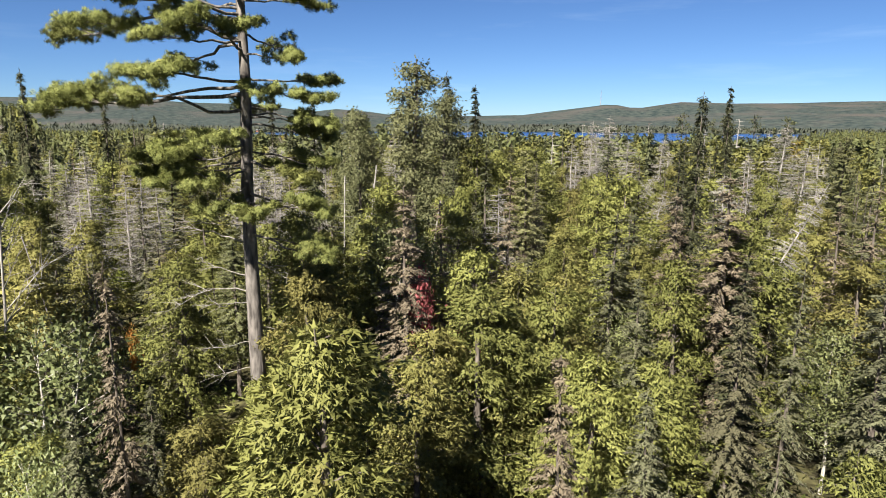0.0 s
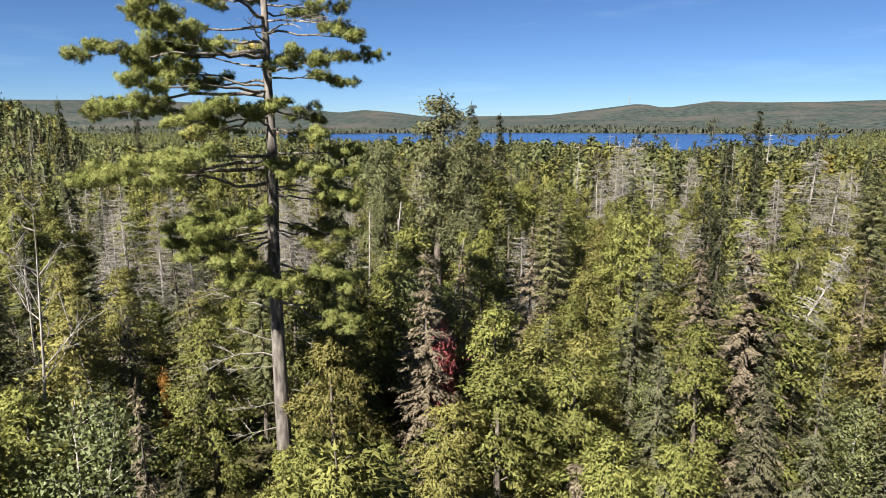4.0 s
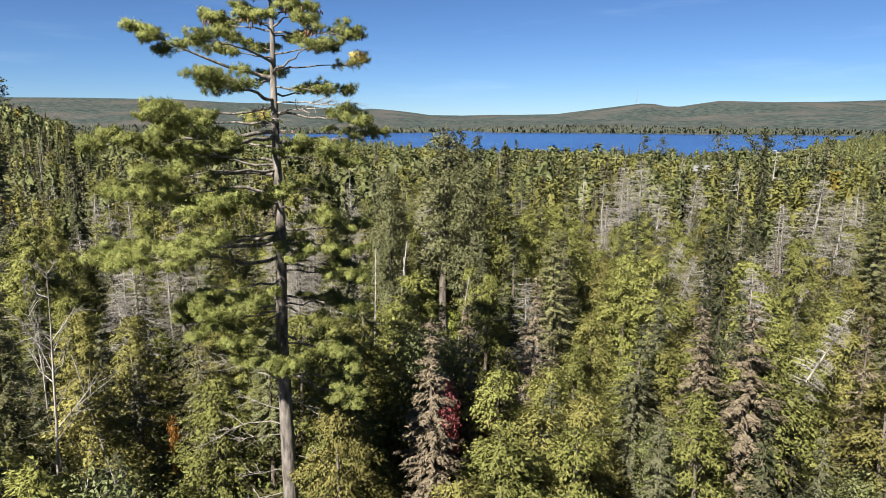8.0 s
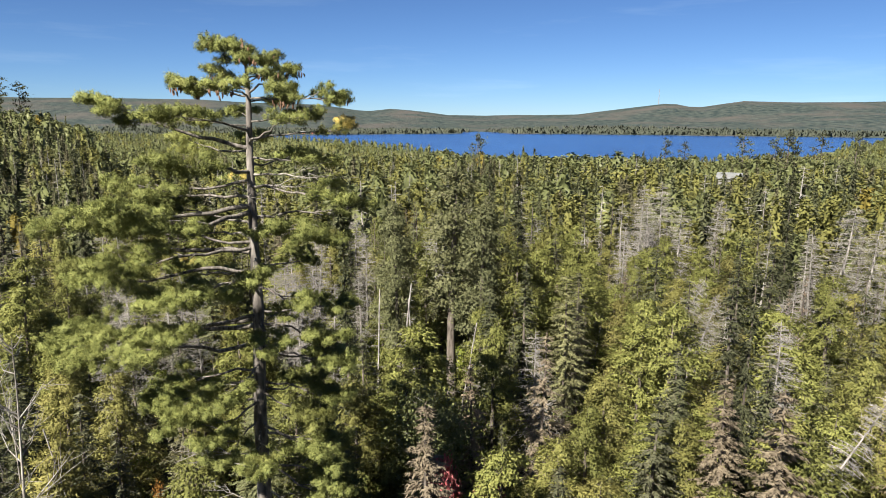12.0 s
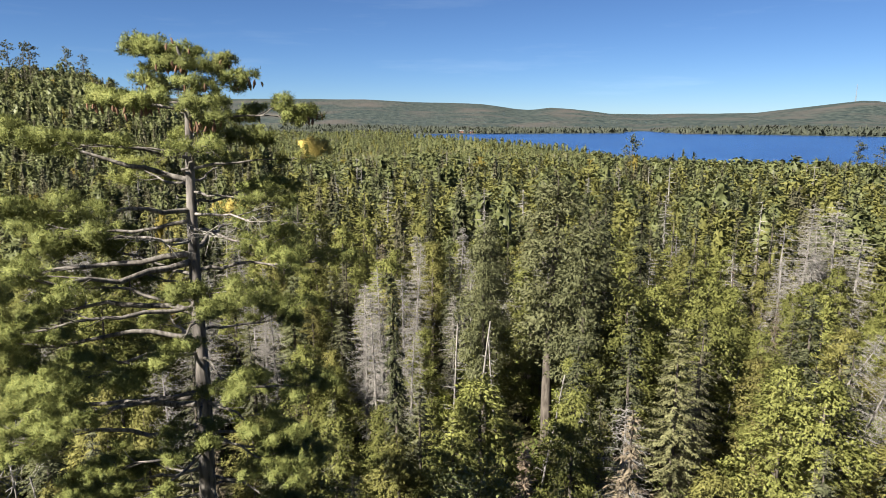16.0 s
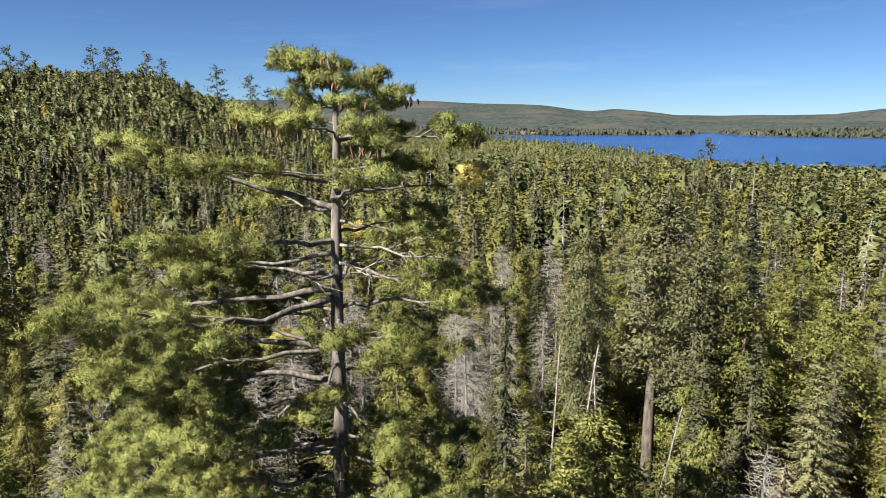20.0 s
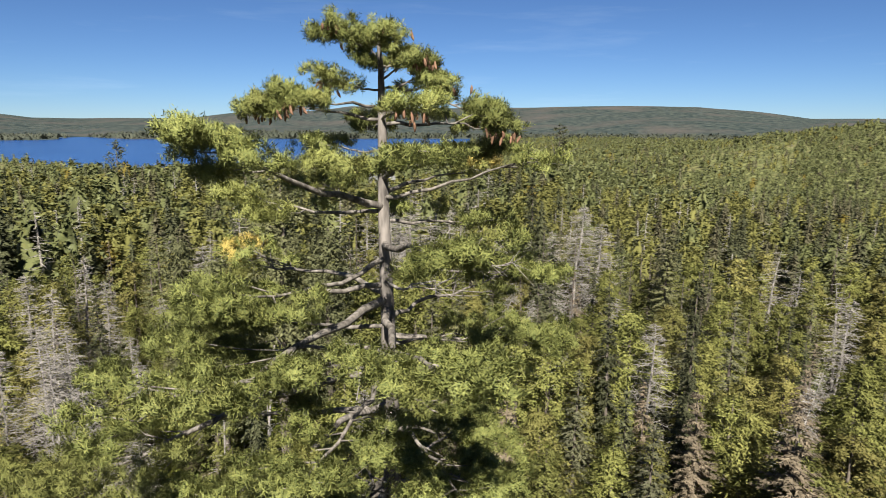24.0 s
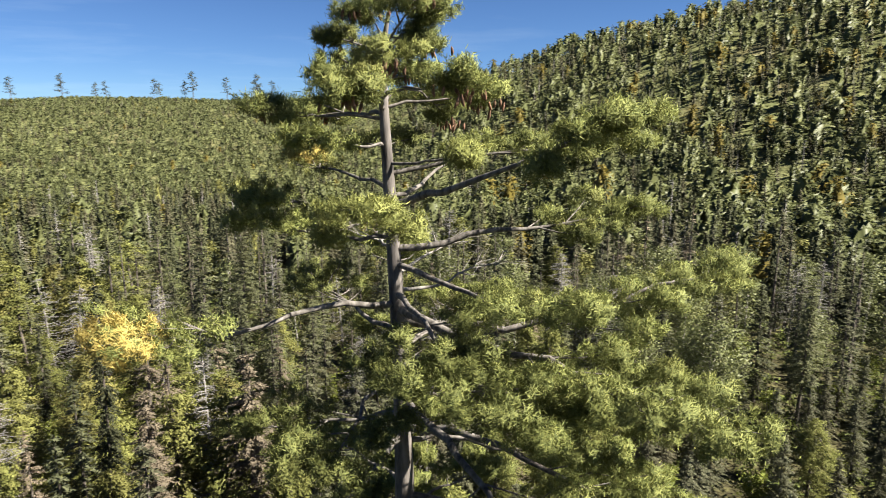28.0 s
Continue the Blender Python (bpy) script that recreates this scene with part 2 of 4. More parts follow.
def ground_material():
    m, n, l = shader("forest_floor")
    # far hills: dark greens made bluer, the haze of distance put into the colour
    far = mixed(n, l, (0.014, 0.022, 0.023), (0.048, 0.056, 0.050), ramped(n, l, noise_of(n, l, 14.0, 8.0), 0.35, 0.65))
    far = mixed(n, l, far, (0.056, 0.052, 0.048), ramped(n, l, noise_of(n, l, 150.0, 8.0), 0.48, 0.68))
    near = mixed(n, l, (0.030, 0.026, 0.016), (0.085, 0.080, 0.035), ramped(n, l, noise_of(n, l, 0.6, 8.0), 0.35, 0.7))
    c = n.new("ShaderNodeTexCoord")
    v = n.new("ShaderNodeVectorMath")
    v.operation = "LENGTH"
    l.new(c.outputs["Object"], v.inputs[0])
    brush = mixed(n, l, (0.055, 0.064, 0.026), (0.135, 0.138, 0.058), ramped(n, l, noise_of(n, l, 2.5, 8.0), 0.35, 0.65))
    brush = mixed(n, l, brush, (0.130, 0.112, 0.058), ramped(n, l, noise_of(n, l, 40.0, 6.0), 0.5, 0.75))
    # from 750 m out the brush gives way to the haze-tinted tone
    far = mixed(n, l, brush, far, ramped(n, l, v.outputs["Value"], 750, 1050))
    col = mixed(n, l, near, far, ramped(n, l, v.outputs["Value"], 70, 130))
    p = n.new("ShaderNodeBsdfPrincipled")
    l.new(col, p.inputs["Base Color"])
    p.inputs["Roughness"].default_value = 0.95
    p.inputs["Specular IOR Level"].default_value = 0.05
    b = n.new("ShaderNodeBump")
    b.inputs["Strength"].default_value, b.inputs["Distance"].default_value = 1.0, 5.0
    l.new(noise_of(n, l, 11.0, 6.0), b.inputs["Height"])
    l.new(b.outputs[0], p.inputs["Normal"])
    out = n.new("ShaderNodeOutputMaterial")
    l.new(p.outputs[0], out.inputs[0])
    return m


def sheet(name, vs, fs, material):
    me = bpy.data.meshes.new(name)
    me.from_pydata(vs, [], fs)
    me.materials.append(material)
    return me


def build_ground():
    radii = [0.0] + [4 * 1.058 ** k for k in range(0, 200) if 4 * 1.058 ** k < 430]
    radii += list(range(435, 1400, 22)) + list(range(1400, 2700, 60)) + [2800, 3100, 3600, 4200, 4900]
    turns = 360
    vs, fs = [(0, 0, ground_z(0, 0))], []
    for r in radii[1:]:
        for k in range(turns):
            a = 2 * math.pi * k / turns
            x, y = r * math.cos(a), r * math.sin(a)
            vs.append((x, y, ground_z(x, y)))
    for k in range(turns):
        fs.append((0, 1 + k, 1 + (k + 1) % turns))
    for i in range(len(radii) - 2):
        for k in range(turns):
            a, b = 1 + i * turns + k, 1 + i * turns + (k + 1) % turns
            fs.append((a, a + turns, b + turns, b))
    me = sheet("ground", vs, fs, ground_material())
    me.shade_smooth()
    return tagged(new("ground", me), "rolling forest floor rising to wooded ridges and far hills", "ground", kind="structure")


build_ground()


def water_material():
    m, n, l = shader("lake_water")
    p = n.new("ShaderNodeBsdfPrincipled")
    col = mixed(n, l, (0.005, 0.026, 0.105), (0.010, 0.042, 0.145), ramped(n, l, noise_of(n, l, 90.0, 4.0), 0.35, 0.65))
    l.new(col, p.inputs["Base Color"])
    p.inputs["Roughness"].default_value = 0.22
    p.inputs["IOR"].default_value = 1.33
    p.inputs["Specular IOR Level"].default_value = 0.35
    b = n.new("ShaderNodeBump")
    b.inputs["Strength"].default_value, b.inputs["Distance"].default_value = 0.7, 0.5
    c = n.new("ShaderNodeTexCoord")
    mp = n.new("ShaderNodeMapping")
    mp.inputs["Scale"].default_value = (0.3, 0.9, 1)
    t = n.new("ShaderNodeTexNoise")
    t.inputs["Scale"].default_value, t.inputs["Detail"].default_value = 0.6, 5.0
    l.new(c.outputs["Object"], mp.inputs[0])
    l.new(mp.outputs[0], t.inputs["Vector"])
    l.new(t.outputs["Fac"], b.inputs["Height"])
    l.new(b.outputs[0], p.inputs["Normal"])
    out = n.new("ShaderNodeOutputMaterial")
    l.new(p.outputs[0], out.inputs[0])
    return m


def build_lake():
    vs, fs = [], []
    steps = 40
    for k in range(steps + 1):
        az = radians(-36 + 62 * k / steps)
        for r in (430, 700, 1000, 1400, 2000):
            vs.append((-r * math.sin(az), r * math.cos(az), LAKE_Z))
    for k in range(steps):
        for j in range(4):
            a = 5 * k + j
            fs.append((a, a + 5, a + 6, a + 1))
    return tagged(new("lake", sheet("lake", vs, fs, water_material())), "wide deep blue lake below wooded hills", "lake", kind="structure")


build_lake()


# ---- building blocks for trees ----
class Shape:
    """Gathers tubes and leaves into one mesh."""

    def __init__(self):
        self.v, self.f, self.t, self.n, self.count = [], [], [], [], 0

    def tube(self, pts, radii, sides=5):
        pts = np.asarray(pts, float)
        ways = np.gradient(pts, axis=0)
        ways /= np.linalg.norm(ways, axis=1, keepdims=True) + 1e-9
        ref = np.where(np.abs(ways[:, 2:3]) > 0.9, [[1.0, 0, 0]], [[0, 0, 1.0]])
        a = np.cross(ways, ref)
        a /= np.linalg.norm(a, axis=1, keepdims=True) + 1e-9
        b = np.cross(ways, a)
        ang = 2 * np.pi * np.arange(sides) / sides
        ring = np.cos(ang)[None, :, None] * a[:, None] + np.sin(ang)[None, :, None] * b[:, None]
        vs = (pts[:, None] + ring * np.asarray(radii, float)[:, None, None]).reshape(-1, 3)
        i = np.arange(len(pts) - 1)[:, None] * sides + np.arange(sides)[None]
        j = np.arange(len(pts) - 1)[:, None] * sides + (np.arange(sides)[None] + 1) % sides
        self.v.append(vs)
        self.n.append(None)
        self.f.append((np.stack([i, i + sides, j + sides, j], -1).reshape(-1, 4) + self.count))
        self.count += len(vs)

    def leaves(self, place, way, length, width, rng, flat=0.5, out=None):
        """Pointed leaves or sprays from each place along each way. flat: how far their faces turn up rather than any way. out: the way in which the foliage swells at each place, for soft shading."""
        place, way = np.asarray(place, float), np.asarray(way, float)
        n = len(place)
        way = way / (np.linalg.norm(way, axis=1, keepdims=True) + 1e-9)
        up = rng.normal(size=(n, 3)) * (1 - flat) + np.array([0, 0, 1.0]) * flat * 1.5
        side = np.cross(way, up)
        side /= np.linalg.norm(side, axis=1, keepdims=True) + 1e-9
        face = np.cross(side, way)
        length = (np.ones(n) * length)[:, None]
        width = (np.ones(n) * width)[:, None]
        vs = np.stack([place + side * width * 0.5, place + way * length - face * length * 0.15, place - side * width * 0.5], 1)
        if out is not None:
            out = out / (np.linalg.norm(out, axis=1, keepdims=True) + 1e-9)
            turned = (np.cross(vs[:, 1] - vs[:, 0], vs[:, 2] - vs[:, 0]) * out).sum(1) < 0
            vs[turned] = vs[turned][:, ::-1]
            out = np.repeat(out, 3, 0)
        self.n.append(out)
        self.v.append(vs.reshape(-1, 3))
        self.t.append(np.arange(3 * n).reshape(n, 3) + self.count)
        self.count += 3 * n

    def fans(self, place, way, length, rng, blades=5, spread=0.75, slim=0.26, out=None):
        """Flat fern-like sprays: narrow blades fanned out from each place."""
        n = len(place)
        way = way / (np.linalg.norm(way, axis=1, keepdims=True) + 1e-9)
        side = np.cross(way, rng.normal(size=(n, 3)) + way * 0.1)
        side /= np.linalg.norm(side, axis=1, keepdims=True) + 1e-9
        for a in np.linspace(-spread, spread, blades):
            d = math.cos(a) * way + math.sin(a) * side + rng.normal(0, 0.12, (n, 3))
            ln = length * (1 - 0.4 * abs(a) / spread)
            self.leaves(place + way * (0.1 * length)[:, None], d, ln, ln * slim, rng, 0.2, out)

    def mass(self, axis, radii, rng, sides=9, rough=0.22, wild=0.8):
        """The dense inside of a crown: a closed lumpy body of twigs and needles round the axis."""
        axis, k = np.asarray(axis, float), len(axis)
        ang = 2 * np.pi * (np.arange(sides)[None] + 0.5 * (np.arange(k)[:, None] % 2)) / sides
        ring = np.stack([np.cos(ang), np.sin(ang), 0 * ang], -1)
        vs = axis[:, None] + ring * (np.asarray(radii)[:, None, None] * rng.uniform(1 - rough, 1 + rough, (k, sides, 1)))
        vs[:, :, 2] += rng.normal(0, 0.1, (k, sides))
        i = np.arange(k - 1)[:, None] * sides + np.arange(sides)[None]
        j = np.arange(k - 1)[:, None] * sides + (np.arange(sides)[None] + 1) % sides
        self.v.append(vs.reshape(-1, 3))
        self.n.append((ring * 0.6 + np.array([0, 0, 0.7]) + rng.normal(0, wild, vs.shape)).reshape(-1, 3))
        self.f.append(np.stack([i, j, j + sides, i + sides], -1).reshape(-1, 4) + self.count)
        self.count += k * sides

    def mesh(self, name, material):
        me = bpy.data.meshes.new(name)
        vs = np.concatenate(self.v)
        quads = np.concatenate(self.f) if self.f else np.zeros((0, 4), int)
        tris = np.concatenate(self.t) if self.t else np.zeros((0, 3), int)
        me.vertices.add(len(vs))
        me.vertices.foreach_set("co", vs.astype(np.float32).ravel())
        me.loops.add(quads.size + tris.size)
        me.loops.foreach_set("vertex_index", np.concatenate([quads.ravel(), tris.ravel()]).astype(np.int32))
        me.polygons.add(len(quads) + len(tris))
        starts = np.concatenate([np.arange(len(quads)) * 4, quads.size + np.arange(len(tris)) * 3])
        me.polygons.foreach_set("loop_start", starts.astype(np.int32))
        me.update(calc_edges=True)
        me.validate()
        if all(n is not None for n in self.n):
            me.shade_smooth()
            ns = np.concatenate(self.n)
            ns /= np.linalg.norm(ns, axis=1, keepdims=True) + 1e-9
            me.attributes.new("custom_normal", "FLOAT_VECTOR", "POINT").data.foreach_set("vector", ns.astype(np.float32).ravel())
        me.materials.append(material)
        return me


def part(name, mesh, parent, label=""):
    ob = new(name, mesh)
    ob.parent = parent
    if label:
        tagged(ob, label)
    return ob


def unit(az, up=0.0):
    return np.array([math.cos(az) * math.cos(up), math.sin(az) * math.cos(up), math.sin(up)])


def stem(rng, height, base, lean=0.02, bend=0.15, top=0.25):
    k = 7
    u = np.linspace(0, 1, k)
    sway = np.cumsum(rng.normal(0, bend / k, (k, 2)), axis=0)
    sway -= sway[0]
    a = rng.uniform(0, 6.28)
    pts = np.stack([sway[:, 0] + math.cos(a) * lean * height * u, sway[:, 1] + math.sin(a) * lean * height * u, height * u - 0.3 * (u == 0)], 1)
    return pts, base * ((1 - u) ** 0.8 * (1 - top * 0.1) + 0.06)


def along(pts, u):
    k = np.linspace(0, 1, len(pts))
    return np.stack([np.interp(u, k, pts[:, c]) for c in range(3)], -1)


def swell(place, pts, rng, up=0.5, loose=0.5):
    """Ways outwards from a stem, for foliage at the places given."""
    hor = np.stack([place[:, 0] - np.interp(place[:, 2], pts[:, 2], pts[:, 0]), place[:, 1] - np.interp(place[:, 2], pts[:, 2], pts[:, 1]), 0 * place[:, 0]], 1)
    hor /= np.linalg.norm(hor, axis=1, keepdims=True) + 0.15
    return hor * 0.75 + np.array([0, 0, up]) + rng.normal(0, loose, place.shape)


def conifer(rng, height, radius, fine=1.0, low=0.08, droop=0.25, power=0.78, leaf=0.25, slim=0.55, gap=0.0, dead_low=True, per=8, uneven=0.008):
    """Spruce or fir: whorls of drooping boughs set with needle sprays; bare twigs under the crown."""
    wood, crown = Shape(), Shape()
    pts, rad = stem(rng, height, 0.012 * height + 0.02)
    wood.tube(pts, rad, 6 if fine > 0.6 else 4)
    whorls = int(height / 0.36 * fine)
    place, way, size = [], [], []
    for w in range(whorls):
        u = low + (1 - low) * (w + rng.uniform(0, 0.8)) / whorls
        if u > 0.995:
            continue
        reach = radius * max(0.07, (1 - u)) ** power * (0.55 + 0.45 * smooth(low, low + 0.2, u)) * rng.uniform(0.75, 1.15)
        for b in range(rng.integers(per - 1, per + 2)):
            if rng.random() < gap:
                continue
            az = rng.uniform(0, 2 * math.pi)
            ln = reach * rng.uniform(0.65, 1.2)
            foot = along(pts, np.array([min(0.99, max(0.02, u + rng.normal(0, uneven)))]))[0]
            d = unit(az, 0.25 * u - 0.05)
            k = max(2, int(ln / (leaf * 0.40) * fine))
            s = np.linspace(0.22, 1.0, k)
            p = foot + d * (ln * s)[:, None]
            p[:, 2] -= droop * ln * s ** 1.6
            across = np.array([-math.sin(az), math.cos(az), 0])
            for sgn in (-1, 1):
                place.append(p + rng.normal(0, 0.03, p.shape))
                way.append(d * 0.8 + across * sgn * 0.75 + np.array([0, 0, -0.25]) + rng.normal(0, 0.15, p.shape))
                size.append(leaf * (1.15 - 0.45 * s) * rng.uniform(0.8, 1.2, k))
            if fine > 0.6 and b < 2 and ln > 0.5:
                wood.tube([foot, p[len(p) // 2], p[-1]], [0.022, 0.014, 0.006], 3)
    tip = pts[-1]
    place.append(np.repeat(tip[None], 6, 0) - np.array([0, 0, 0.5]) * np.linspace(0, 1, 6)[:, None])
    way.append(rng.normal(0, 0.35, (6, 3)) + np.array([0, 0, 1.0]))
    size.append(np.full(6, leaf * 0.8))
    size = np.concatenate(size)
    place = np.concatenate(place)
    crown.leaves(place, np.concatenate(way), size, size * slim, rng, 0.65, swell(place, pts, rng, 0.55, 0.36))
    if dead_low:
        for k in range(int(14 * fine)):
            foot = along(pts, np.array([rng.uniform(0.05, low + 0.12)]))[0]
            d = unit(rng.uniform(0, 6.28), -0.1)
            wood.tube([foot, foot + d * rng.uniform(0.4, 1.1) * radius * 0.6], [0.014, 0.005], 3)
    return wood, crown


def cedar(rng, height, radius, fine=1.0, leaf=0.27, low=0.12, lumps=1.0):
    """White cedar: a dense, lumpy, pointed crown of hanging fans."""
    wood, crown = Shape(), Shape()
    pts, rad = stem(rng, height * 0.97, 0.016 * height + 0.03, 0.03, 0.3)
    wood.tube(pts, rad, 6 if fine > 0.6 else 4)
    boughs = int((8.5 if fine > 0.6 else 12) * height * min(fine, 1.0))
    fans = 170 if fine > 1.2 else 135 if fine > 0.6 else 76
    place, way, size = [], [], []
    phase, soft = rng.uniform(0, 6.28, 3), []
    for c in range(boughs):
        u = low + (0.99 - low) * ((c + rng.random()) / boughs) ** 1.05
        az = rng.uniform(0, 2 * math.pi)
        lump = 1 + lumps * 0.20 * math.sin(2 * az + phase[0] + 7 * u) + lumps * 0.16 * math.sin(3 * az - phase[1] + 13 * u)
        reach = radius * ((1 - u) ** 0.52 * 1.0 + 0.03) * lump * (0.65 + 0.35 * smooth(low, low + 0.22, u)) * rng.uniform(0.7, 1.15)
        foot = along(pts, np.array([max(0, u - 0.02)]))[0]
        d = unit(az, 0.0)
        t = np.linspace(0, 1, 4)
        line = foot + d * (reach * t)[:, None]
        line[:, 2] += reach * (0.35 * np.sin(math.pi * t * 0.75) - 0.10 * t ** 3)
        if fine > 0.6 and c % 3 == 0:
            wood.tube(line, [0.03, 0.02, 0.012, 0.005], 3)
        k = max(2, int(fans * (0.5 + 0.5 * reach / radius)))
        tt = 1.05 - 0.85 * rng.random(k) ** 1.5
        off = rng.normal(0, 0.17, (k, 3)) * np.array([1.1, 1.1, 0.8])
        place.append(along(line, np.minimum(tt, 1)) + off)
        soft.append(off * 1.5 + np.array([0, 0, 0.3]) * (tt[:, None] - 0.6))
        way.append(d * 0.8 + np.array([0, 0, -0.35]) + rng.normal(0, 0.55, (k, 3)))
        size.append(leaf * rng.uniform(0.7, 1.3, k) * (0.70 if fine > 1.2 else 0.68 if fine > 0.6 else 0.9))
    tip = pts[-1]
    place.append(np.repeat(tip[None], 6, 0) - np.array([0, 0, 0.8]) * np.linspace(0, 1, 6)[:, None])
    way.append(rng.normal(0, 0.5, (6, 3)) + np.array([0, 0, 0.7]))
    size.append(np.full(6, leaf * 0.8))
    soft.append(np.zeros((6, 3)))
    place = np.concatenate(place)
    crown.fans(place, np.concatenate(way), np.concatenate(size), rng, 3, slim=0.36 if fine > 1.2 else 0.42 if fine > 0.6 else 0.5,
               out=swell(place, pts, rng, 0.45, 0.3) + np.concatenate(soft))
    return wood, crown


def broadleaf(rng, height, radius, fine=1.0, leaf=0.22, low=0.3, stems=1, thick=1.0):
    """Birch or aspen: pale stems, rising limbs and small round leaves in loose clumps."""
    wood, crown = Shape(), Shape()
    place, way, size, soft = [], [], [], []
    for s in range(stems):
        pts, rad = stem(rng, height * rng.uniform(0.85, 1.0), 0.008 * height + 0.02, 0.05 if stems == 1 else 0.16, 0.5)
        wood.tube(pts, rad, 6 if fine > 0.6 else 4)
        limbs = int(26 * fine * max(0.5, 1.2 / stems)) + 5
        for b in range(limbs):
            u = low + (0.98 - low) * (b + rng.random()) / limbs
            shape = math.sin(math.pi * min(1, 0.12 + 0.88 * (u - low) / (1 - low) * 0.98)) ** 0.6
            ln = radius * shape * rng.uniform(0.6, 1.15) + 0.2
            az = rng.uniform(0, 6.28)
            foot = along(pts, np.array([u]))[0]
            end = foot + unit(az, 0.6) * ln
            wood.tube([foot, 0.5 * (foot + end) - np.array([0, 0, 0.05 * ln]), end], [0.025, 0.014, 0.005], 3)
            k = int((16 + 26 * ln) * (1.6 if fine > 0.6 else 0.8) * thick)
            t = rng.uniform(0.25, 1.05, (k, 1))
            off = rng.normal(0, 0.30 + 0.06 * ln, (k, 3))
            place.append(foot + (end - foot) * t + off)
            soft.append(off * 1.2)
            way.append(rng.normal(0, 1, (k, 3)) + np.array([0, 0, -0.5]))
            size.append(leaf * rng.uniform(0.6, 1.2, k) * (1 if fine > 0.6 else 1.5))
    size = np.concatenate(size)
    place = np.concatenate(place)
    crown.leaves(place, np.concatenate(way), size, size * 0.75, rng, 0.25, swell(place, pts, rng, 0.5) + np.concatenate(soft))
    return wood, crown


def dead_tree(rng, height, radius, fine=1.0, low=0.15, droop=0.15, snapped=False):
    """A dead conifer: bare stem and a haze of grey twigs."""
    wood, twigs = Shape(), Shape()
    pts, rad = stem(rng, height, 0.0085 * height + 0.02, 0.04, 0.25)
    if snapped:
        rad = np.maximum(rad * 0.8, 0.045)
    wood.tube(pts, rad, 6)
    for b in range(int((26 if fine > 0.3 else 13) * height * fine)):
        u = low + (0.98 - low) * rng.random()
        ln = radius * (1 - u) ** 0.6 * rng.uniform(0.35, 1.15) + 0.1
        az = rng.uniform(0, 6.28)
        foot = along(pts, np.array([u]))[0]
        d = unit(az, 0.1)
        mid = foot + d * ln * 0.55 + np.array([0, 0, -droop * ln * 0.25])
        end = foot + d * ln + np.array([0, 0, -droop * ln])
        twigs.tube([foot, mid, end], [0.017, 0.012, 0.005], 3)
        for k in range(int(4 * fine + 1)):
            t = rng.uniform(0.3, 0.95)
            p = foot + (end - foot) * t
            q = p + (d * 0.5 + rng.normal(0, 0.5, 3)) * 0.35 * ln
            twigs.tube([p, q], [0.010, 0.004], 3)
    return wood, twigs


def bare_birch(rng, height):
    """A leafless birch: forked stem, upswept limbs and fine twigs."""
    wood, twigs = Shape(), Shape()
    pts, rad = stem(rng, height, 0.062, 0.03, 0.5)
    wood.tube(pts, rad, 7)
    for b in range(17):
        u = 0.42 + 0.6 * rng.random()
        foot, az, ln = along(pts, np.array([u]))[0], rng.uniform(0, 6.28), 2.6 * (1.15 - u) * rng.uniform(0.6, 1.3)
        d = unit(az, rng.uniform(0.6, 1.1))
        mid, end = foot + d * ln * 0.5 + rng.normal(0, 0.06, 3), foot + d * ln + np.array([0, 0, 0.15 * ln])
        twigs.tube([foot, mid, end], [0.024, 0.014, 0.005], 4)
        for k in range(7):
            p = foot + (end - foot) * rng.uniform(0.3, 1.0)
            q = p + (d * 0.6 + rng.normal(0, 0.5, 3)) * 0.4 * ln
            twigs.tube([p, 0.5 * (p + q) + rng.normal(0, 0.03, 3), q], [0.011, 0.008, 0.003], 3)
    return wood, twigs


def plate_pine(rng, height):
    """A pine seen far off: bare stem and flat plates of needles."""
    wood, crown = Shape(), Shape()
    pts, rad = stem(rng, height, 0.16, 0.01, 0.2)
    wood.tube(pts, rad, 5)
    for b in range(24):
        u = 0.32 + 0.66 * (b + rng.random()) / 24
        ln = 2.6 * (1.08 - u) ** 0.55 * rng.uniform(0.6, 1.2)
        az = rng.uniform(0, 6.28)
        foot = along(pts, np.array([u]))[0]
        end = foot + unit(az, 0.15) * ln
        wood.tube([foot, end], [0.05, 0.015], 3)
        k = 16
        p = foot + (end - foot) * rng.uniform(0.4, 1.1, (k, 1)) + rng.normal(0, 1, (k, 3)) * np.array([0.35, 0.35, 0.12])
        crown.leaves(p, rng.normal(0, 1, (k, 3)) + unit(az, 0.4), 0.5, 0.25, rng, 0.5)
    p = np.repeat(pts[-1:], 14, 0) + rng.normal(0, 0.3, (14, 3))
    crown.leaves(p, rng.normal(0, 1, (14, 3)) + np.array([0, 0, 0.6]), 0.5, 0.22, rng, 0.3)
    return wood, crown


KINDS = {}


def make_kind(name, count, maker, bark, leaf, label, parts=("trunk", "crown")):
    """Some variants of a kind of tree, each as a pair of meshes."""
    KINDS[name] = dict(label=label, parts=parts, pairs=[])
    for k in range(count):
        rng = np.random.default_rng(sum(map(ord, name)) * 31 + k)
        wood, crown = maker(rng)
        KINDS[name]["pairs"].append((wood.mesh(name + "_" + parts[0], bark), crown.mesh(name + "_" + parts[1], leaf)))


planted = []


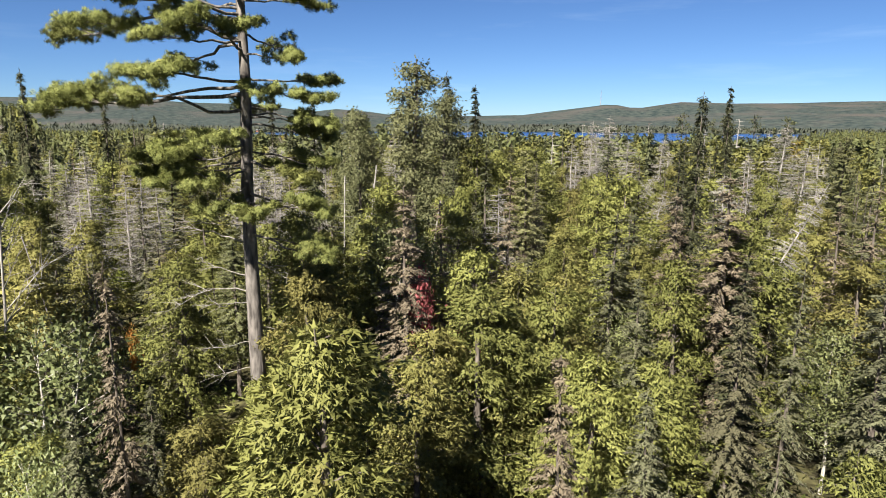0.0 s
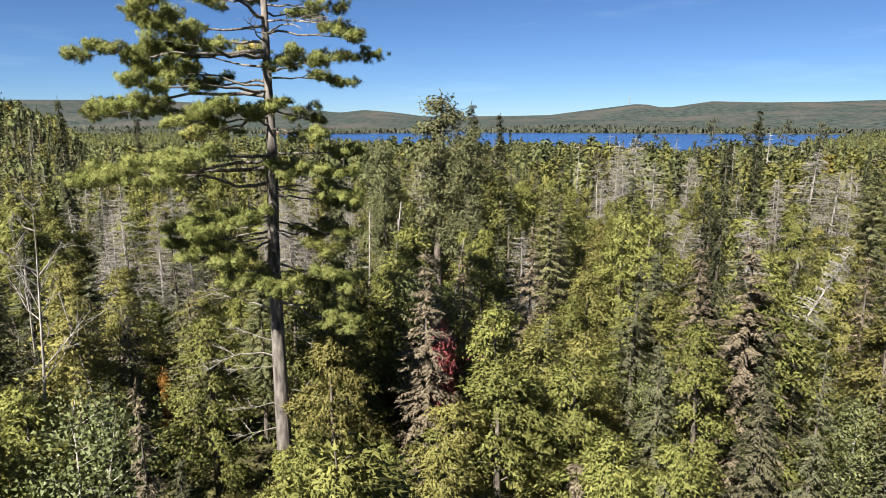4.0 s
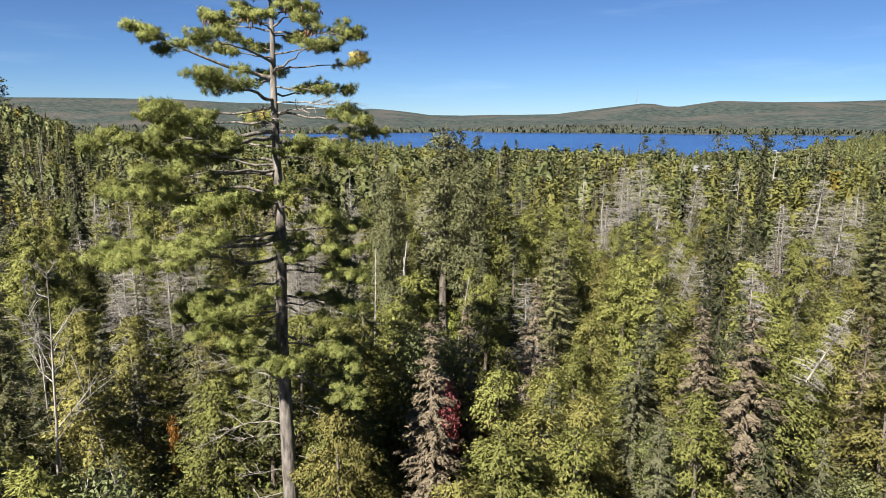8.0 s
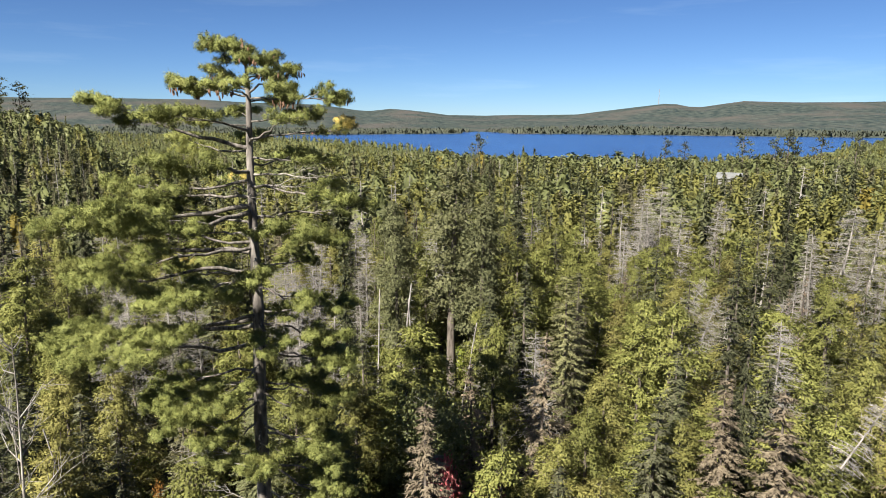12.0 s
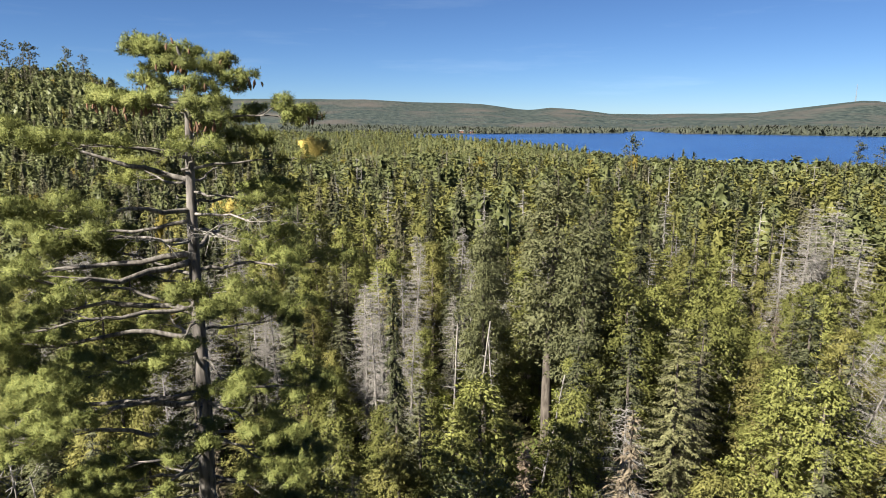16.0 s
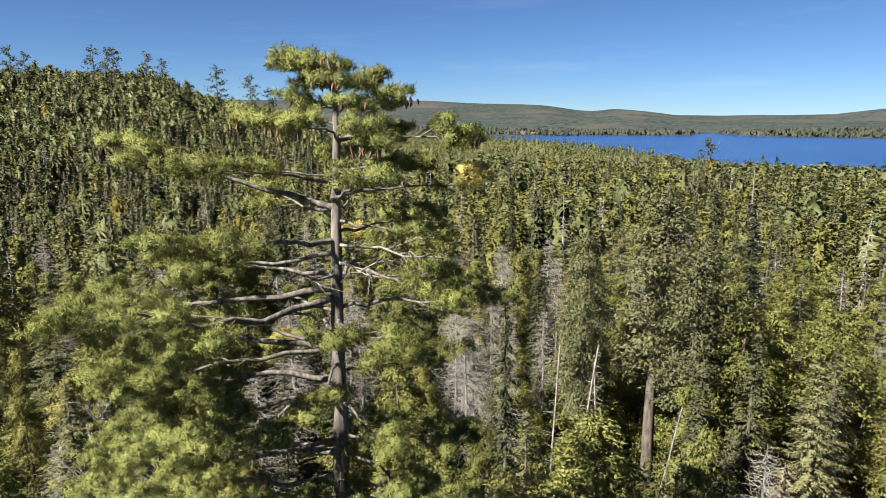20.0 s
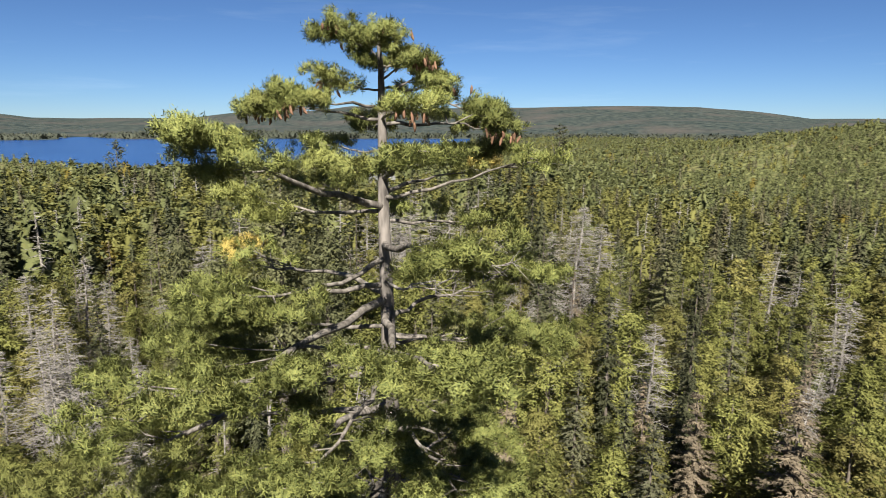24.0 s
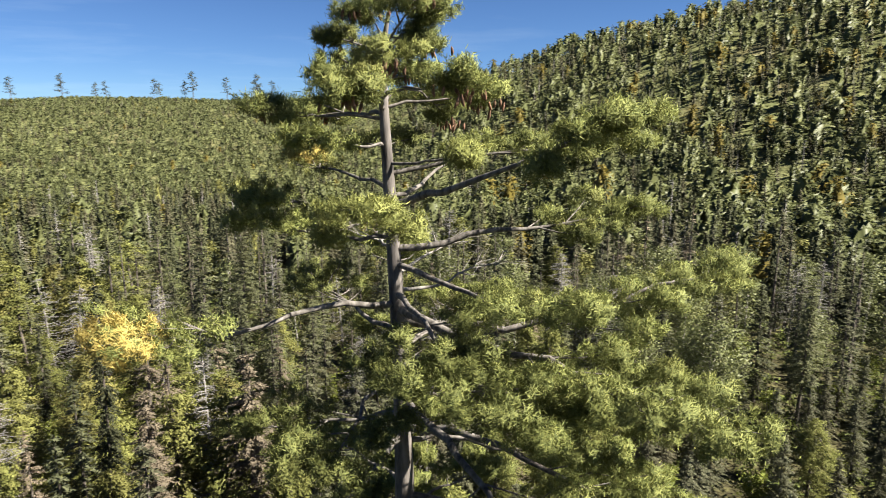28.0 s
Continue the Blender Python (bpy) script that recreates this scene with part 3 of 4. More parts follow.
def plant(kind, x, y, height, name, turn=None, wide=1.0, lean=None, label="", group="", category="tree", base=None, pick=None):
    """One tree: an Empty at its foot with its trunk and crown. Variants are drawn 10 m high."""
    spec = KINDS[kind]
    pair = spec["pairs"][PLACE.integers(len(spec["pairs"])) if pick is None else pick]
    ob = new(name)
    ob.empty_display_size = 0.3
    s = height / 10.0
    z = ground_z(x, y) if base is None else base
    m = Matrix.Translation((x, y, z))
    if lean:
        m = m @ Matrix.Rotation(radians(lean[0]), 4, Vector((math.cos(radians(lean[1] + 90)), math.sin(radians(lean[1] + 90)), 0)))
    m = m @ Matrix.Rotation(PLACE.uniform(0, 6.28) if turn is None else turn, 4, "Z") @ Matrix.Diagonal((s * wide, s * wide, s, 1))
    ob.matrix_world = m
    part(spec["parts"][0], pair[0], ob)
    part(spec["parts"][1], pair[1], ob)
    tagged(ob, label or spec["label"], category, group or "forest trees")
    planted.append((x, y, height))
    return ob


PLACE = np.random.default_rng(5)

for tier, fine, n in (("close", 1.5, 2), ("near", 1.0, 4), ("mid", 0.5, 3)):
    make_kind("cedar_" + tier, n, lambda r: cedar(r, 10, r.uniform(2.3, 3.0), fine), M_BARK, M_CEDAR,
              "yellow-green white cedar with lumpy hanging sprays")
    make_kind("fir_" + tier, n, lambda r: conifer(r, 10, r.uniform(2.0, 2.5), fine, leaf=0.2 if fine < 1.2 else 0.17, slim=0.48), M_BARK, M_FIR,
              "grey-green balsam fir with tiered boughs")
    make_kind("brownfir_" + tier, 2, lambda r: conifer(r, 10, r.uniform(1.7, 2.1), fine, gap=0.1, leaf=0.2 if fine < 1.2 else 0.17, slim=0.46), M_BARK, M_BROWNFIR,
              "ailing balsam fir with browned reddish needles")
    if tier == "close":
        make_kind("birch_close", 2, lambda r: broadleaf(r, 10, 2.4, 1.5, leaf=0.17, low=0.15, stems=2), M_BIRCH, M_BIRCHLEAF, "leafy white birch with small grey-green leaves")
        continue
    make_kind("spruce_" + tier, n, lambda r: conifer(r, 10, r.uniform(1.1, 1.5), fine, low=0.12, droop=0.4, power=0.6, leaf=0.21, per=9), M_BARK, M_SPRUCE,
              "slim dark black spruce with a narrow spire")
    make_kind("larch_" + tier, 3, lambda r: conifer(r, 10, r.uniform(1.9, 2.3), fine * 1.25, low=0.30, droop=0.05, power=0.6, leaf=0.16, slim=0.4, per=11, uneven=0.03), M_BARK, M_LARCH,
              "feathery grey-green tamarack with a bare lower stem")
    make_kind("aspen_" + tier, 3, lambda r: broadleaf(r, 10, r.uniform(1.8, 2.3), fine, leaf=0.15, thick=2.2), M_BIRCH, M_ASPEN,
              "light green young aspen with a pale stem")
    make_kind("dead_" + tier, 4, lambda r: dead_tree(r, 10, r.uniform(1.5, 2.2), fine), M_GREY, M_GREY,
              "bare grey dead conifer with a haze of twigs", ("trunk", "twig_haze"))
make_kind("talltamarack", 3, lambda r: cedar(r, 10, r.uniform(1.5, 1.8), 1.0, leaf=0.2, low=0.34, lumps=1.6), M_BARK, M_LARCH,
          "tall feathery grey-green tamarack with a bare lower stem")
make_kind("tallspruce", 2, lambda r: conifer(r, 10, r.uniform(0.85, 1.0), 1.8, low=0.15, droop=0.45, power=0.5, leaf=0.16, per=8, gap=0.12), M_BARK, M_SPRUCE,
          "tall slim dark black spruce with a narrow spire")
make_kind("stub", 2, lambda r: dead_tree(r, 10, 1.2, 0.25, low=0.3, snapped=True), M_GREY, M_GREY, "broken bleached dead trunk with few branches", ("trunk", "twig_haze"))
make_kind("barebirch", 2, lambda r: bare_birch(r, 10), M_PALE, M_PALE, "leafless pale birch with forked upswept branches", ("trunk", "branchwork"))
make_kind("farpine", 3, lambda r: plate_pine(r, 10), M_BARK, M_SPRUCE, "dark pine with flat open plates of needles")
make_kind("shrub", 3, lambda r: broadleaf(r, 10, 4.2, 1.0, leaf=0.62, low=0.1, stems=3, thick=0.16), M_BIRCH, M_SHRUB, "bright yellow-green leafy shrub in the undergrowth", ("stem", "foliage"))
make_kind("redmaple", 2, lambda r: broadleaf(r, 10, 2.6, 1.0, leaf=0.40, low=0.55, stems=2, thick=0.8), M_BARK, M_RED, "small red maple in full autumn red", ("stem", "foliage"))
make_kind("orangebush", 1, lambda r: broadleaf(r, 10, 3.5, 1.0, leaf=0.5, low=0.2, stems=2, thick=0.4), M_BARK, M_ORANGE, "small bush turned orange for autumn", ("stem", "foliage"))

# ---- the tall white pine ----
PINE_TOP = 27.6
pine = tagged(new("white_pine"), "tall old white pine with layered plumes and bare lower limbs", "tree", "forest trees")
pine.location = (0, 0, 0)
pr = np.random.default_rng(77)
TRUNK = np.array([(0.05, -0.55, -0.4), (0.0, -0.5, 4), (-0.05, -0.45, 9), (-0.08, -0.35, 13), (0.0, -0.25, 15.7), (0.06, -0.25, 17.4), (0.02, -0.2, 20), (0.0, -0.05, 23), (0.03, 0.05, 25), (0.02, 0.05, 26.0), (-0.08, -0.05, 26.7)])
trunk_shape = Shape()
trunk_shape.tube(TRUNK, [0.38, 0.33, 0.28, 0.24, 0.22, 0.20, 0.165, 0.125, 0.09, 0.06, 0.03], 14)
trunk_mesh = trunk_shape.mesh("trunk", M_PBARK)
trunk_mesh.shade_smooth()
part("trunk", trunk_mesh, pine, "furrowed grey-brown pine trunk")


def trunk_at(z):
    return np.array([np.interp(z, TRUNK[:, 2], TRUNK[:, 0]), np.interp(z, TRUNK[:, 2], TRUNK[:, 1]), z])


def plume(shape, centre, out, size, count, rng):
    """A soft rounded plume: tufts of fine needles round a twig's end, flat on top."""
    k = 78
    off = rng.normal(0, 1, (count, 3))
    off /= np.maximum(1.0, np.linalg.norm(off, axis=1, keepdims=True) / 1.7)
    tufts = np.repeat(off * np.array([size, size, size * 0.55]) + centre, k, 0)
    n = len(tufts)
    way = rng.normal(0, 0.8, (n, 3)) + out * 0.35 + np.array([0, 0, 0.45])
    shape.leaves(tufts + rng.normal(0, 0.045, (n, 3)), way, rng.uniform(0.07, 0.12, n), 0.0155, rng, 0.3,
                 np.repeat(off, k, 0) * 0.75 + np.array([0, 0, 0.45]) + rng.normal(0, 0.28, (n, 3)))


TIPS = []


def limb(z, az, reach, z_end, leafy=1.0, thick=None, start=0.44, tip=None, sag=0.0, bare=False):
    """A limb from the trunk at height z: bearing az in degrees from +x, ending at z_end; side twigs carry plumes of needles."""
    a = radians(az)
    foot = trunk_at(z)
    d = np.array([math.cos(a), math.sin(a), 0])
    u = np.linspace(0, 1, 10)
    pts = foot + d * (reach * u)[:, None]
    pts[:, 2] += (z_end - z) * u ** 1.2 - sag * np.sin(math.pi * u)
    wob = np.cumsum(pr.normal(0, 0.07 * reach / 4, (10, 3)), axis=0)
    pts += wob - wob[0] - (wob[-1] - wob[0]) * u[:, None] * 0.7
    thick = (thick or 0.022 + 0.013 * reach) * 0.8
    wood = Shape()
    wood.tube(pts, thick * (1.0 - 0.86 * u), 6)
    green = Shape()
    across = np.array([-math.sin(a), math.cos(a), 0])
    twigs = max(4, int(reach * 2.4))
    for k in range(twigs):
        t = start + (1 - start) * (k + pr.random()) / twigs
        p = along(pts, np.array([t]))[0]
        side = (-1 if k % 2 else 1) * pr.uniform(0.35, 1.0)
        ln = (0.28 + 0.26 * reach * (1.15 - t)) * pr.uniform(0.6, 1.35)
        q = p + (d * 0.75 + across * side + np.array([0, 0, pr.uniform(-0.15, 0.45)])) * ln
        mid = 0.5 * (p + q) + pr.normal(0, 0.05, 3)
        wood.tube([p, mid, q], [0.02, 0.013, 0.005], 4)
        if bare or leafy < 0.6 and pr.random() < 0.6:
            for j in range(4):
                e = q + (d * 0.3 + pr.normal(0, 0.5, 3)) * 0.4
                wood.tube([mid if j % 2 else 0.5 * (mid + q), e], [0.008, 0.003], 3)
        if not bare:
            plume(green, q, d * 0.6 + across * side * 0.4, 0.15 + 0.01 * reach, int((11 + 7 * ln) * leafy) + 1, pr)
            plume(green, 0.6 * q + 0.4 * p + np.array([0, 0, 0.06]), d * 0.5, 0.12, int(2 * leafy) + 1, pr)
    TIPS.append((pts[-1], z))
    wm = wood.mesh("limb", M_DEADPINE if bare else M_LIMB)
    wm.shade_smooth()
    ob = part("limb", wm, pine, "bare bleached dead limb" if bare else "")
    if not bare:
        plume(green, pts[-1], d, 0.18, int(11 * leafy) + 2, pr)
        part("needle_plume", green.mesh("needle_plume", M_YELLOW if tip == "all" else M_PINE), ob)
    if tip:
        gold = Shape()
        plume(gold, pts[-1] + d * 0.1, d, 0.27 if tip == "end" else 0.34, 44 if tip == "end" else 60, pr)
        part("yellowed_plume", gold.mesh("yellowed_plume", M_YELLOW), ob, "yellowed dying needles at the limb's end")


# crest
limb(26.1, 205, 1.1, 26.9, 1.1, start=0.2)
limb(26.0, 250, 0.8, 26.8, 1.0, start=0.2)
limb(26.2, 120, 0.5, 26.7, 0.8, start=0.2)
limb(25.9, 45, 0.9, 26.4, 1.0, start=0.2)
limb(25.8, 300, 0.9, 26.2, 1.0, start=0.3)
limb(25.6, 20, 1.5, 25.9, 0.8, start=0.3)
limb(25.5, 320, 1.3, 25.7, 0.8, start=0.3)
limb(25.6, 170, 1.1, 25.8, 0.7, start=0.3)
limb(25.2, 200, 2.2, 25.3, 1.1, start=0.6)
limb(25.0, 155, 2.5, 25.2, 1.1, start=0.6)
limb(24.9, 15, 3.1, 25.0, 1.0, start=0.55)
limb(25.1, 316, 2.4, 24.9, 1.1, start=0.55, sag=-0.35)
limb(25.0, 265, 1.9, 25.2, 1.1)
limb(24.8, 75, 2.1, 25.1, 1.0, start=0.6)
# upper crown
limb(23.2, 208, 4.7, 25.0, 1.1, thick=0.11, start=0.6)
limb(23.8, 252, 3.7, 24.4, 1.0)
limb(24.1, 345, 2.4, 24.4, 0.9)
limb(24.0, 215, 1.9, 24.3, 1.0)
limb(24.3, 120, 1.7, 24.5, 0.9)
limb(23.5, 21, 3.2, 24.1, 0.25, start=0.7, tip="end")
limb(23.4, 312, 3.3, 24.3, 0.3, start=0.75)
limb(23.2, 110, 2.7, 23.5, 0.8)
limb(23.1, 160, 3.1, 23.5, 0.9)
limb(22.9, 0, 2.8, 22.8, 0.7)
limb(22.4, 258, 4.7, 23.1, 0.9, thick=0.10, start=0.55)
limb(22.6, 68, 2.8, 22.9, 0.9)
limb(22.3, 355, 3.0, 22.2, 0.4, bare=True)
limb(22.1, 206, 4.2, 22.2, 1.0)
limb(21.9, 318, 2.6, 22.1, 0.4, bare=True)
limb(21.8, 345, 3.6, 21.5, 0.9)
limb(21.6, 275, 2.3, 22.1, 0.4, bare=True)
# middle crown, heaviest to the sunny side
limb(21.5, 182, 4.6, 20.9, 1.1)
limb(21.3, 112, 5.0, 21.7, 0.3, start=0.6, tip="large")
limb(21.0, 253, 6.3, 21.9, 1.1, thick=0.12, start=0.4)
limb(21.2, 208, 6.4, 20.7, 1.2, thick=0.12)
limb(20.7, 18, 4.2, 21.2, 0.5)
limb(20.4, 300, 2.4, 20.6, 0.9)
limb(20.2, 358, 3.0, 19.9, 0.9)
limb(20.0, 150, 4.0, 20.0, 1.0)
limb(19.7, 232, 5.2, 19.9, 1.2)
limb(19.5, 182, 6.7, 18.9, 1.0, thick=0.12, start=0.5)
limb(19.3, 285, 2.6, 18.9, 1.3)
limb(19.0, 70, 3.2, 18.6, 0.9)
limb(18.8, 210, 5.4, 19.0, 1.0, thick=0.11, start=0.6)
limb(18.4, 262, 4.4, 18.9, 1.2)
limb(20.4, 318, 3.4, 20.6, 1.0)
limb(18.5, 138, 5.7, 18.0, 0.7, start=0.5, tip="large")
limb(18.2, 330, 2.6, 18.0, 1.0)
limb(17.1, 197, 6.5, 16.3, 1.2)
limb(16.8, 182, 7.3, 16.1, 1.0, thick=0.12, start=0.6)
limb(17.4, 22, 3.4, 17.3, 1.1)
limb(17.2, 240, 5.0, 17.4, 1.3)
limb(17.0, 300, 2.6, 16.7, 1.2)
limb(16.5, 100, 3.2, 16.2, 1.0)
limb(16.2, 218, 6.0, 16.6, 1.2)
limb(15.9, 350, 3.4, 15.5, 1.0)
limb(15.6, 20, 3.2, 15.0, 1.1)
# lower plumes
limb(15.1, 200, 3.6, 14.5, 1.4)
limb(14.9, 232, 3.6, 14.5, 1.4)
limb(14.7, 172, 3.4, 14.0, 1.4)
limb(14.6, 0, 3.0, 14.0, 1.1)
limb(14.2, 60, 2.6, 13.7, 1.1)
limb(14.0, 215, 3.2, 13.4, 1.4)
limb(13.2, 255, 2.4, 12.5, 1.4)
limb(13.0, 330, 3.7, 12.4, 1.5)
limb(12.8, 290, 2.8, 12.3, 1.5)
limb(12.6, 5, 3.2, 12.1, 1.2)
limb(11.4, 338, 3.5, 10.7, 1.4)
limb(11.2, 20, 3.0, 10.6, 1.2)
limb(16.9, 350, 3.2, 16.6, 1.3)
limb(16.0, 8, 3.0, 15.4, 1.3)
limb(15.4, 260, 3.4, 15.0, 1.4)
limb(14.3, 190, 3.8, 13.8, 1.5)
limb(13.9, 245, 3.0, 13.5, 1.4)
limb(14.2, 335, 2.8, 13.6, 1.3)
limb(19.9, 198, 4.4, 20.6, 1.3)
limb(20.6, 170, 3.6, 21.2, 1.2)
limb(18.7, 240, 4.2, 18.6, 1.3)
# bare dead limbs on the lower trunk
limb(11.7, 186, 2.6, 11.8, 0, 0.03, bare=True)
limb(10.9, 182, 3.2, 11.7, 0, 0.04, bare=True)
limb(10.3, 345, 1.5, 9.6, 0, 0.05, bare=True)
limb(9.6, 178, 2.0, 10.2, 0, 0.03, bare=True)
limb(9.0, 190, 3.3, 8.4, 0, 0.04, bare=True, sag=-0.4)
limb(8.6, 200, 2.0, 8.6, 0, 0.025, bare=True)
limb(6.9, 175, 2.1, 6.5, 0, 0.025, bare=True)
limb(5.8, 185, 1.9, 5.4, 0, 0.025, bare=True)
limb(7.6, 10, 1.6, 7.0, 0, 0.025, bare=True)

# cones hanging in the crest
cone_shape = Shape()
cone_shape.tube([(0, 0, 0), (0.01, 0, -0.05), (0.015, 0, -0.12), (0.005, 0, -0.18), (0, 0, -0.2)], [0.008, 0.026, 0.030, 0.018, 0.004], 7)
cone_mesh = cone_shape.mesh("cone", M_CONE)
high = [p for p, z in TIPS if z > 24.7]
for k in range(150):
    c = part("cone", cone_mesh, pine)
    tip = high[pr.integers(len(high))]
    c.location = tip + pr.normal(0, 0.2, 3) * np.array([1, 1, 0.3]) - np.array([0, 0, 0.08])
    c.rotation_euler = (pr.normal(0, 0.25), pr.normal(0, 0.25), pr.uniform(0, 6))
    c.scale = (1, 1, pr.uniform(0.7, 1.1))
planted.append((0, 0, 27))

# ---- trees that stand out, each at its own place ----
def mark(kind, x, y, top, name, **more):
    """A tree whose top stands at the height top."""
    base = ground_z(x, y)
    return plant(kind, x, y, top - base, name, base=base, **more)


# foreground, near the start of the way
mark("cedar_close", 5.2, -12.4, 11.9, "cedar_tree", wide=1.15)
mark("cedar_close", 9.2, -3.4, 10.2, "cedar_tree", wide=1.2)
mark("cedar_close", 8.2, -15.6, 8.9, "cedar_tree", wide=1.0)
mark("cedar_close", 2.6, -6.4, 8.6, "cedar_tree", wide=1.1)
mark("cedar_close", 12.4, -5.2, 8.4, "cedar_tree", wide=1.1)
mark("cedar_close", 12.2, -1.2, 9.6, "cedar_tree", wide=1.0)
mark("cedar_close", 7.2, -3.8, 8.8, "cedar_tree", wide=0.9)
mark("brownfir_close", 10.4, -10.6, 10.1, "browned_fir_tree", wide=0.75)
mark("brownfir_close", 0.1, -12.0, 12.7, "browned_fir_tree", wide=0.5)
mark("fir_close", -2.4, -9.6, 8.4, "fir_tree", wide=0.9)
mark("birch_close", -5.6, -6.4, 9.8, "birch_tree")
mark("birch_close", -3.0, -10.5, 7.6, "birch_tree", wide=0.7)
mark("cedar_close", 10.3, 0.0, 10.1, "cedar_tree", wide=1.1)
mark("cedar_close", 2.4, -0.9, 10.5, "cedar_tree", wide=0.8)
mark("fir_close", 15.9, 0.0, 9.7, "fir_tree", wide=0.85)
mark("fir_close", 17.0, -6.0, 10.2, "fir_tree", wide=0.95)
mark("fir_close", 13.4, -8.6, 8.3, "fir_tree", wide=0.9)
mark("fir_close", 20.4, -8.6, 9.3, "fir_tree", wide=1.0)
mark("brownfir_close", 6.2, 1.4, 13.0, "browned_fir_tree", wide=1.05)
mark("brownfir_close", 20.8, 2.9, 13.4, "browned_fir_tree", wide=1.2)
mark("brownfir_close", 20.2, 7.6, 12.0, "browned_fir_tree", wide=1.05)
mark("fir_close", 23.8, 4.2, 9.6, "fir_tree", wide=0.55)
mark("aspen_near", 23.5, -1.5, 8.4, "aspen_tree")
mark("aspen_near", 17.5, 4.6, 7.4, "aspen_tree")
mark("redmaple", 6.8, 4.8, 8.9, "red_maple_tree", wide=0.36)
mark("redmaple", 9.3, 5.9, 6.9, "red_maple_tree", wide=0.5)
mark("orangebush", -9.5, 9.0, 4.4, "orange_bush", wide=0.25, category="shrub")
mark("fir_near", 9.4, 7.6, 9.4, "fir_tree", wide=0.6)
mark("fir_near", 14.9, 7.7, 6.5, "fir_tree", wide=0.8)
mark("barebirch", -11.9, 1.7, 15.6, "bare_birch_tree")
mark("barebirch", -13.0, 4.2, 14.2, "bare_birch_tree", wide=0.8)
mark("stub", -8.6, 2.4, 11.0, "dead_tree", wide=0.6, lean=(13, 165))
mark("dead_near", 19.6, 4.6, 14.6, "leaning_dead_tree", lean=(30, 10), wide=0.75, label="leaning bleached dead conifer with hanging bare branches")
mark("cedar_close", 13.6, 3.6, 9.0, "cedar_tree")
mark("cedar_close", 12.4, 8.6, 8.4, "cedar_tree", wide=1.1)
mark("cedar_near", 17.2, 10.2, 8.6, "cedar_tree", wide=1.1)
mark("cedar_close", 14.6, -5.6, 8.2, "cedar_tree", wide=1.1)
mark("cedar_close", 6.6, -7.0, 8.8, "cedar_tree", wide=1.0)
# the grove beyond the pine
mark("talltamarack", 5.7, 30.4, 21.4, "tamarack_tree", wide=1.1)
mark("talltamarack", 8.2, 28.0, 18.6, "tamarack_tree", wide=1.0)
mark("talltamarack", 1.2, 29.0, 17.2, "tamarack_tree", wide=0.85)
mark("talltamarack", 0.6, 36.0, 17.4, "tamarack_tree", wide=0.8)
mark("tallspruce", 0.2, 14.4, 17.3, "spruce_tree", wide=0.6)
mark("tallspruce", 9.0, 39.0, 20.2, "spruce_tree", wide=0.8)
mark("tallspruce", 11.8, 41.0, 19.0, "spruce_tree", wide=0.8)
mark("cedar_near", 10.8, 29.5, 14.8, "cedar_tree", wide=0.95)
mark("cedar_near", 13.0, 32.0, 13.6, "cedar_tree", wide=0.9)
mark("cedar_near", 16.4, 31.0, 14.0, "cedar_tree", wide=1.0)
mark("cedar_near", 8.2, 25.0, 10.4, "cedar_tree", wide=0.7)
mark("cedar_near", 11.6, 48.0, 13.2, "cedar_tree", wide=0.9)
mark("cedar_near", 18.3, 40.0, 12.0, "cedar_tree", wide=0.9)
mark("cedar_near", 15.6, 14.6, 9.6, "cedar_tree", wide=1.1)
mark("brownfir_near", 22.9, 13.6, 9.8, "browned_fir_tree", wide=0.9)
mark("cedar_near", 24.6, 20.0, 9.6, "cedar_tree")
mark("cedar_near", 22.9, 14.7, 8.4, "cedar_tree", wide=0.9)
mark("stub", 17.7, 32.0, 7.2, "broken_dead_tree", lean=(14, 60))
mark("stub", 25.7, 31.0, 7.4, "broken_dead_tree")
mark("stub", 1.8, 22.6, 12.5, "dead_tree", lean=(6, 30))
mark("stub", 0.2, 24.0, 11.5, "dead_tree", lean=(4, 100))
mark("stub", 3.4, 24.5, 11.0, "dead_tree", lean=(5, 200))
mark("stub", 6.4, 22.0, 10.0, "dead_tree", lean=(7, 340))
mark("dead_near", 24.0, 36.0, 11.5, "dead_tree", lean=(24, 330), wide=1.2)
mark("dead_near", 26.5, 34.0, 10.0, "dead_tree", lean=(18, 300), wide=1.2)
mark("dead_near", 28.8, 64.0, 15.6, "dead_tree", wide=1.2)
mark("dead_near", 31.5, 63.0, 16.2, "dead_tree", wide=1.3)
mark("dead_near", 30.0, 61.5, 14.0, "dead_tree", wide=1.6)
mark("dead_near", 33.0, 60.0, 13.0, "dead_tree", wide=1.7)
mark("dead_near", 28.0, 60.0, 11.0, "dead_tree", wide=1.7)
mark("dead_near", 48.2, 46.4, 13.0, "dead_tree", wide=1.7)
mark("dead_near", 40.0, 65.0, 11.5, "dead_tree", wide=1.6)
mark("dead_near", 38.9, 67.0, 13.4, "dead_tree", wide=1.1, lean=(9, 30))
mark("dead_near", 46.3, 48.2, 15.2, "dead_tree", wide=1.7)
mark("dead_near", 44.4, 49.5, 12.0, "dead_tree", wide=1.2)
mark("stub", 49.5, 45.6, 8.6, "broken_dead_tree")
mark("dead_near", 24.0, 51.0, 12.0, "dead_tree")
mark("dead_near", -6.6, 49.3, 13.8, "dead_tree")
mark("dead_near", -6.1, 26.4, 12.2, "dead_tree")
mark("dead_near", -4.2, 27.6, 11.2, "dead_tree")
mark("dead_near", -8.0, 28.5, 12.6, "dead_tree")
